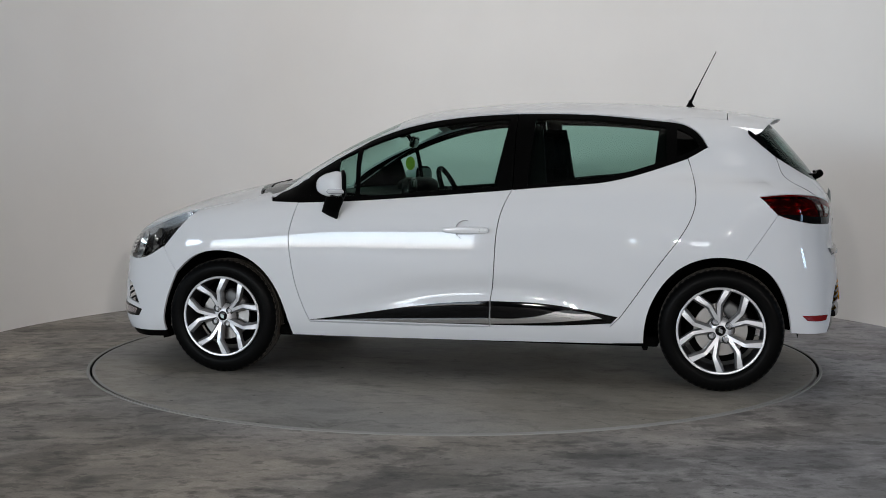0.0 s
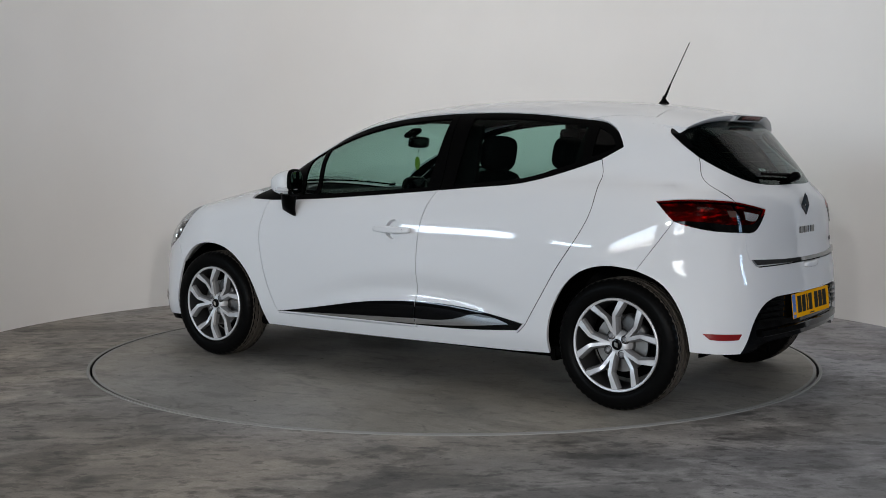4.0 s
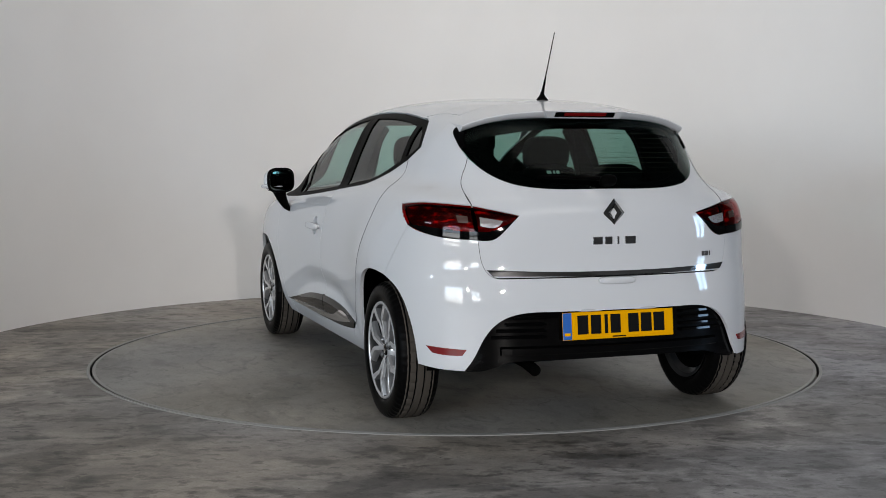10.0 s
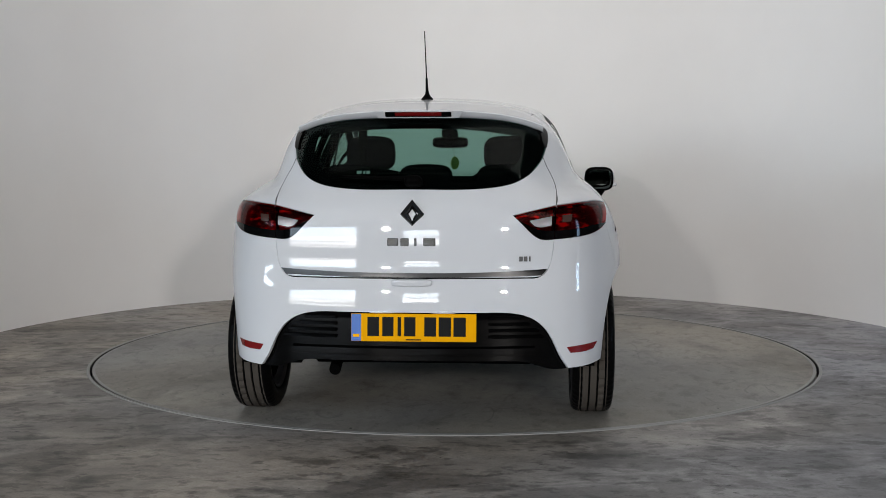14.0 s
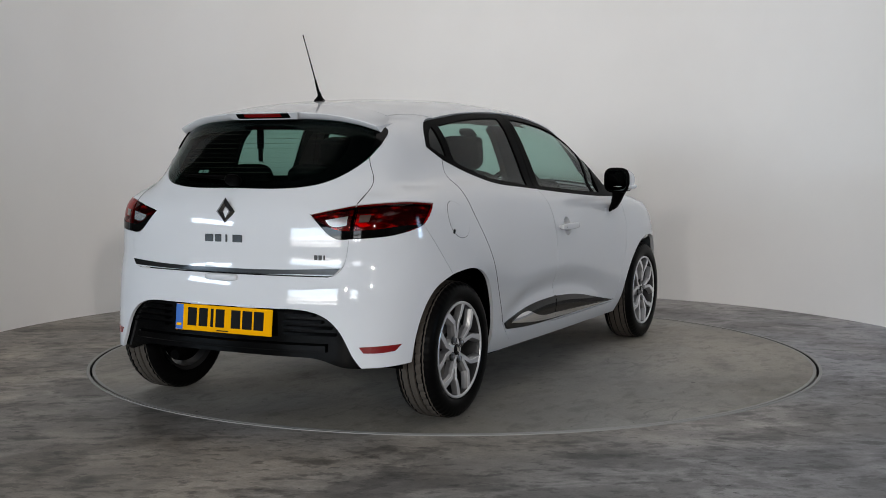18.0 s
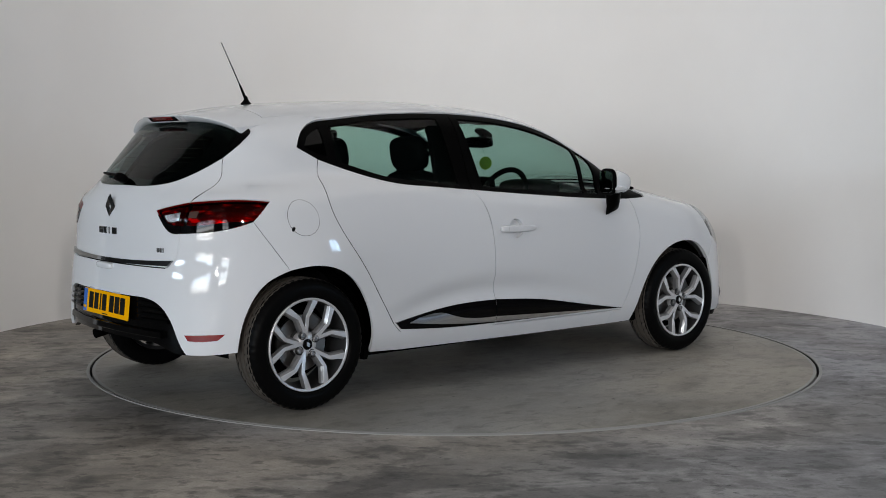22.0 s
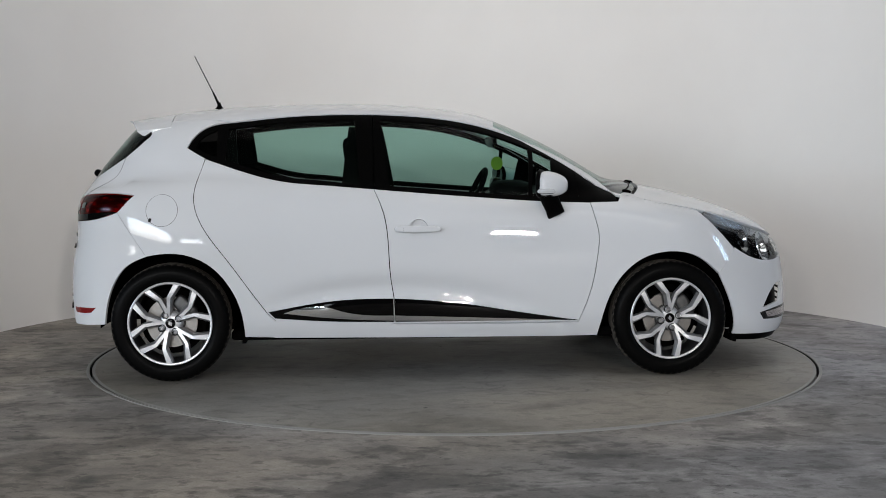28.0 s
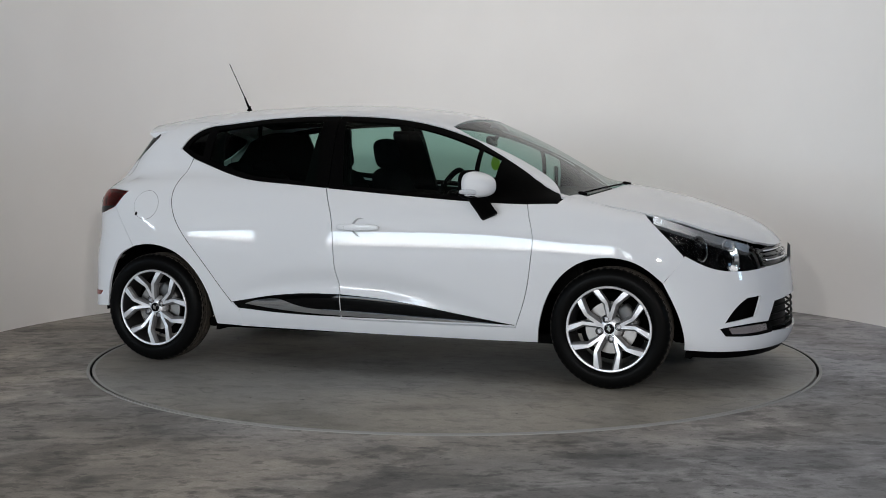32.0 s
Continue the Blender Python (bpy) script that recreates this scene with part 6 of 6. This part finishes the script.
        line = [(2.775, 0.712, 0.850), (2.92, 0.69, 0.80), (3.04, 0.64, 0.758), (3.14, 0.565, 0.722), (3.21, 0.48, 0.695)]
        uv = to_uv("wrap_front", smooth_line(line, 0.03))
        qs = cast("wrap_front", uv)
        ns = slope(qs)
        rings = []
        for q, n in zip(qs, ns):
            up = np.array([0, 0, 1.0])
            b = q - n * 0.016
            c = q - n * 0.036
            rings.append([bm.verts.new((p[0], s * p[1], p[2])) for p in (b + up * 0.022, b - up * 0.016, c - up * 0.022, c + up * 0.024)])
        for a, b in zip(rings, rings[1:]):
            for i in range(4):
                bm.faces.new((a[i], a[(i + 1) % 4], b[(i + 1) % 4], b[i]))
        bm.faces.new(rings[0])
        bm.faces.new(rings[-1])
        bmesh.ops.recalc_face_normals(bm, faces=bm.faces[:])
        part("indicator_strip", bm, M_STRIP, lamp, "pale ribbed light strip", False)
    for lamp, bowl in zip(BODY["headlamp"], BODY["headlamp_bowl"]):
        bowl.parent, bowl.location = lamp, (0, 0, 0)
        bowl.name = "lamp_bezel"
    # nose: grille bars, emblem, lower grille, fog pockets, light strips, lip
    mid = 0.8 * math.pi / 2
    for z0, m in ((0.632, M_CHROME), (0.655, M_GLOSS), (0.678, M_CHROME)):
        us = np.linspace(to_uv("wrap_front", [(3.28, 0.40, z0)])[0][0], 2 * mid - to_uv("wrap_front", [(3.28, 0.40, z0)])[0][0], 25)
        qs = cast("wrap_front", np.stack([us, 0 * us + z0], 1))
        ns = slope(qs)
        bm = bmesh.new()
        tube(bm, qs - ns * 0.010, 0.005, 8)
        car_part("grille_bar", bm, m, BODY["grille"], "chrome grille bar" if m is M_CHROME else "")
    xb = float(cast("front", [(0, 0.64)])[0][0])
    bm = bmesh.new()
    for i in range(4):
        ou = [(0, 0.075), (0.058, 0), (0, -0.075), (-0.058, 0)]
        a, b = ou[i], ou[(i + 1) % 4]
        v = [bm.verts.new((xb + 0.004, p[0], 0.62 + p[1])) for p in (a, b)] + [bm.verts.new((xb + 0.006, p[0] * 0.5, 0.62 + p[1] * 0.5)) for p in (b, a)]
        c = [bm.verts.new((xb + 0.018, p[0] * 0.75, 0.62 + p[1] * 0.75)) for p in (a, b)]
        bm.faces.new((v[0], v[1], c[1], c[0]))
        bm.faces.new((c[0], c[1], v[2], v[3]))
    bmesh.ops.recalc_face_normals(bm, faces=bm.faces[:])
    car_part("emblem", bm, M_CHROME, BODY["grille"], "large chrome lozenge emblem", smooth=False)
    back = outline("wrap_front", [[(2.97, 0.76, 0.22), (2.97, 0.76, 0.50)], [(2.97, 0.76, 0.50), (3.3, 0.44, 0.50), (3.4, 0.0, 0.50)], [(3.4, 0.0, 0.50), (3.4, 0.0, 0.22)], [(3.4, 0.0, 0.22), (3.3, 0.44, 0.22), (2.97, 0.76, 0.22)]], 0.04)
    skin("bumper_backing", "wrap_front", mirrored_loop(back, mid), M_BLACK, BODY["front_bumper"], "black mesh behind the openings", offset=-0.05, depth=0.0, gap=0, h=0.05).location = (0, 0, 0)
    for zz in (0.29, 0.325, 0.36, 0.395):
        u0 = to_uv("wrap_front", [(3.28, 0.50, zz)])[0][0]
        us = np.linspace(u0, 2 * mid - u0, 25)
        qs = cast("wrap_front", np.stack([us, 0 * us + zz], 1))
        bm = bmesh.new()
        tube(bm, qs - slope(qs) * 0.018, 0.006, 6)
        car_part("grille_slat", bm, M_BLACK, BODY["front_bumper"], "")
    drl = outline("wrap_front", [[(3.125, 0.66, 0.312), (3.2, 0.6, 0.318), (3.29, 0.49, 0.322)], [(3.29, 0.49, 0.322), (3.295, 0.48, 0.290)], [(3.295, 0.48, 0.290), (3.2, 0.6, 0.282), (3.14, 0.65, 0.284)], [(3.14, 0.65, 0.284), (3.125, 0.66, 0.312)]], 0.012)
    fr = outline("wrap_front", [[(3.09, 0.69, 0.312), (3.2, 0.6, 0.328), (3.315, 0.45, 0.332)], [(3.315, 0.45, 0.332), (3.32, 0.44, 0.274)], [(3.32, 0.44, 0.274), (3.2, 0.6, 0.268), (3.115, 0.67, 0.274)], [(3.115, 0.67, 0.274), (3.09, 0.69, 0.312)]], 0.012)
    for a, b in zip(skin("daytime_light", "wrap_front", drl, M_REVERSE, CAR, "clear daytime light in a black frame", offset=0.004, depth=0.006, gap=0, mirror=True, h=0.02), skin("light_frame", "wrap_front", fr, M_GLOSS, CAR, "", offset=0.002, depth=0.006, gap=0, mirror=True, h=0.02)):
        b.parent, b.location = a, (0, 0, 0)
    lip = outline("wrap_front", [[("s", 2.955, 0.215), (3.15, 0.66, 0.205), (3.3, 0.45, 0.20), (3.41, 0.0, 0.195)], [(3.41, 0.0, 0.195), (3.38, 0.0, 0.15)], [(3.38, 0.0, 0.15), (3.28, 0.45, 0.152), (3.12, 0.66, 0.157), ("s", 2.955, 0.165)], [("s", 2.955, 0.165), ("s", 2.955, 0.215)]])
    skin("front_lip", "wrap_front", mirrored_loop(lip, mid), M_BLACK, CAR, "black lower lip", offset=-0.008, depth=0.06, gap=0)
    # chrome blade in the lower door mouldings: broad at its tail, fine towards the front wheel
    ch = outline("side", [[(1.1425, 0.308), (1.5, 0.303), (2.02, 0.3015)], [(2.02, 0.3015), (1.5, 0.322), (1.1425, 0.335)], [(1.1425, 0.335), (1.1425, 0.308)]], 0.02)
    for t, o in zip(BODY["door_trim"], skin("moulding_strip", "side", ch, M_CHROME, CAR, "chrome strip", offset=0.012, depth=0.005, gap=0, mirror=True, h=0.02)):
        o.parent, o.location = t, (0, 0, 0)
    ch = outline("side", [[(0.575, 0.349), (0.64, 0.368), (0.72, 0.380), (0.79, 0.379), (0.855, 0.362), (0.92, 0.347), (1.1395, 0.335)], [(1.1395, 0.335), (1.1395, 0.308)], [(1.1395, 0.308), (0.9, 0.318), (0.70, 0.335), (0.575, 0.349)]], 0.015)
    for t, o in zip(BODY["door_trim_rear"], skin("moulding_strip", "side", ch, M_CHROME, CAR, "chrome blade", offset=0.012, depth=0.005, gap=0, mirror=True, h=0.015)):
        o.parent, o.location = t, (0, 0, 0)


fittings()
lamps()


def motions():
    times = [0.0, 0.1, 0.3, 0.6] + list(range(1, 32)) + [31.4, 31.7, 31.9, 32.0]
    rows = [(t, pose(0, 0, 0, 0, 0, 168.17 - 5.8416 * t)) for t in times]
    walk(CAR, rows)
    walk(TURNTABLE, rows)


motions()
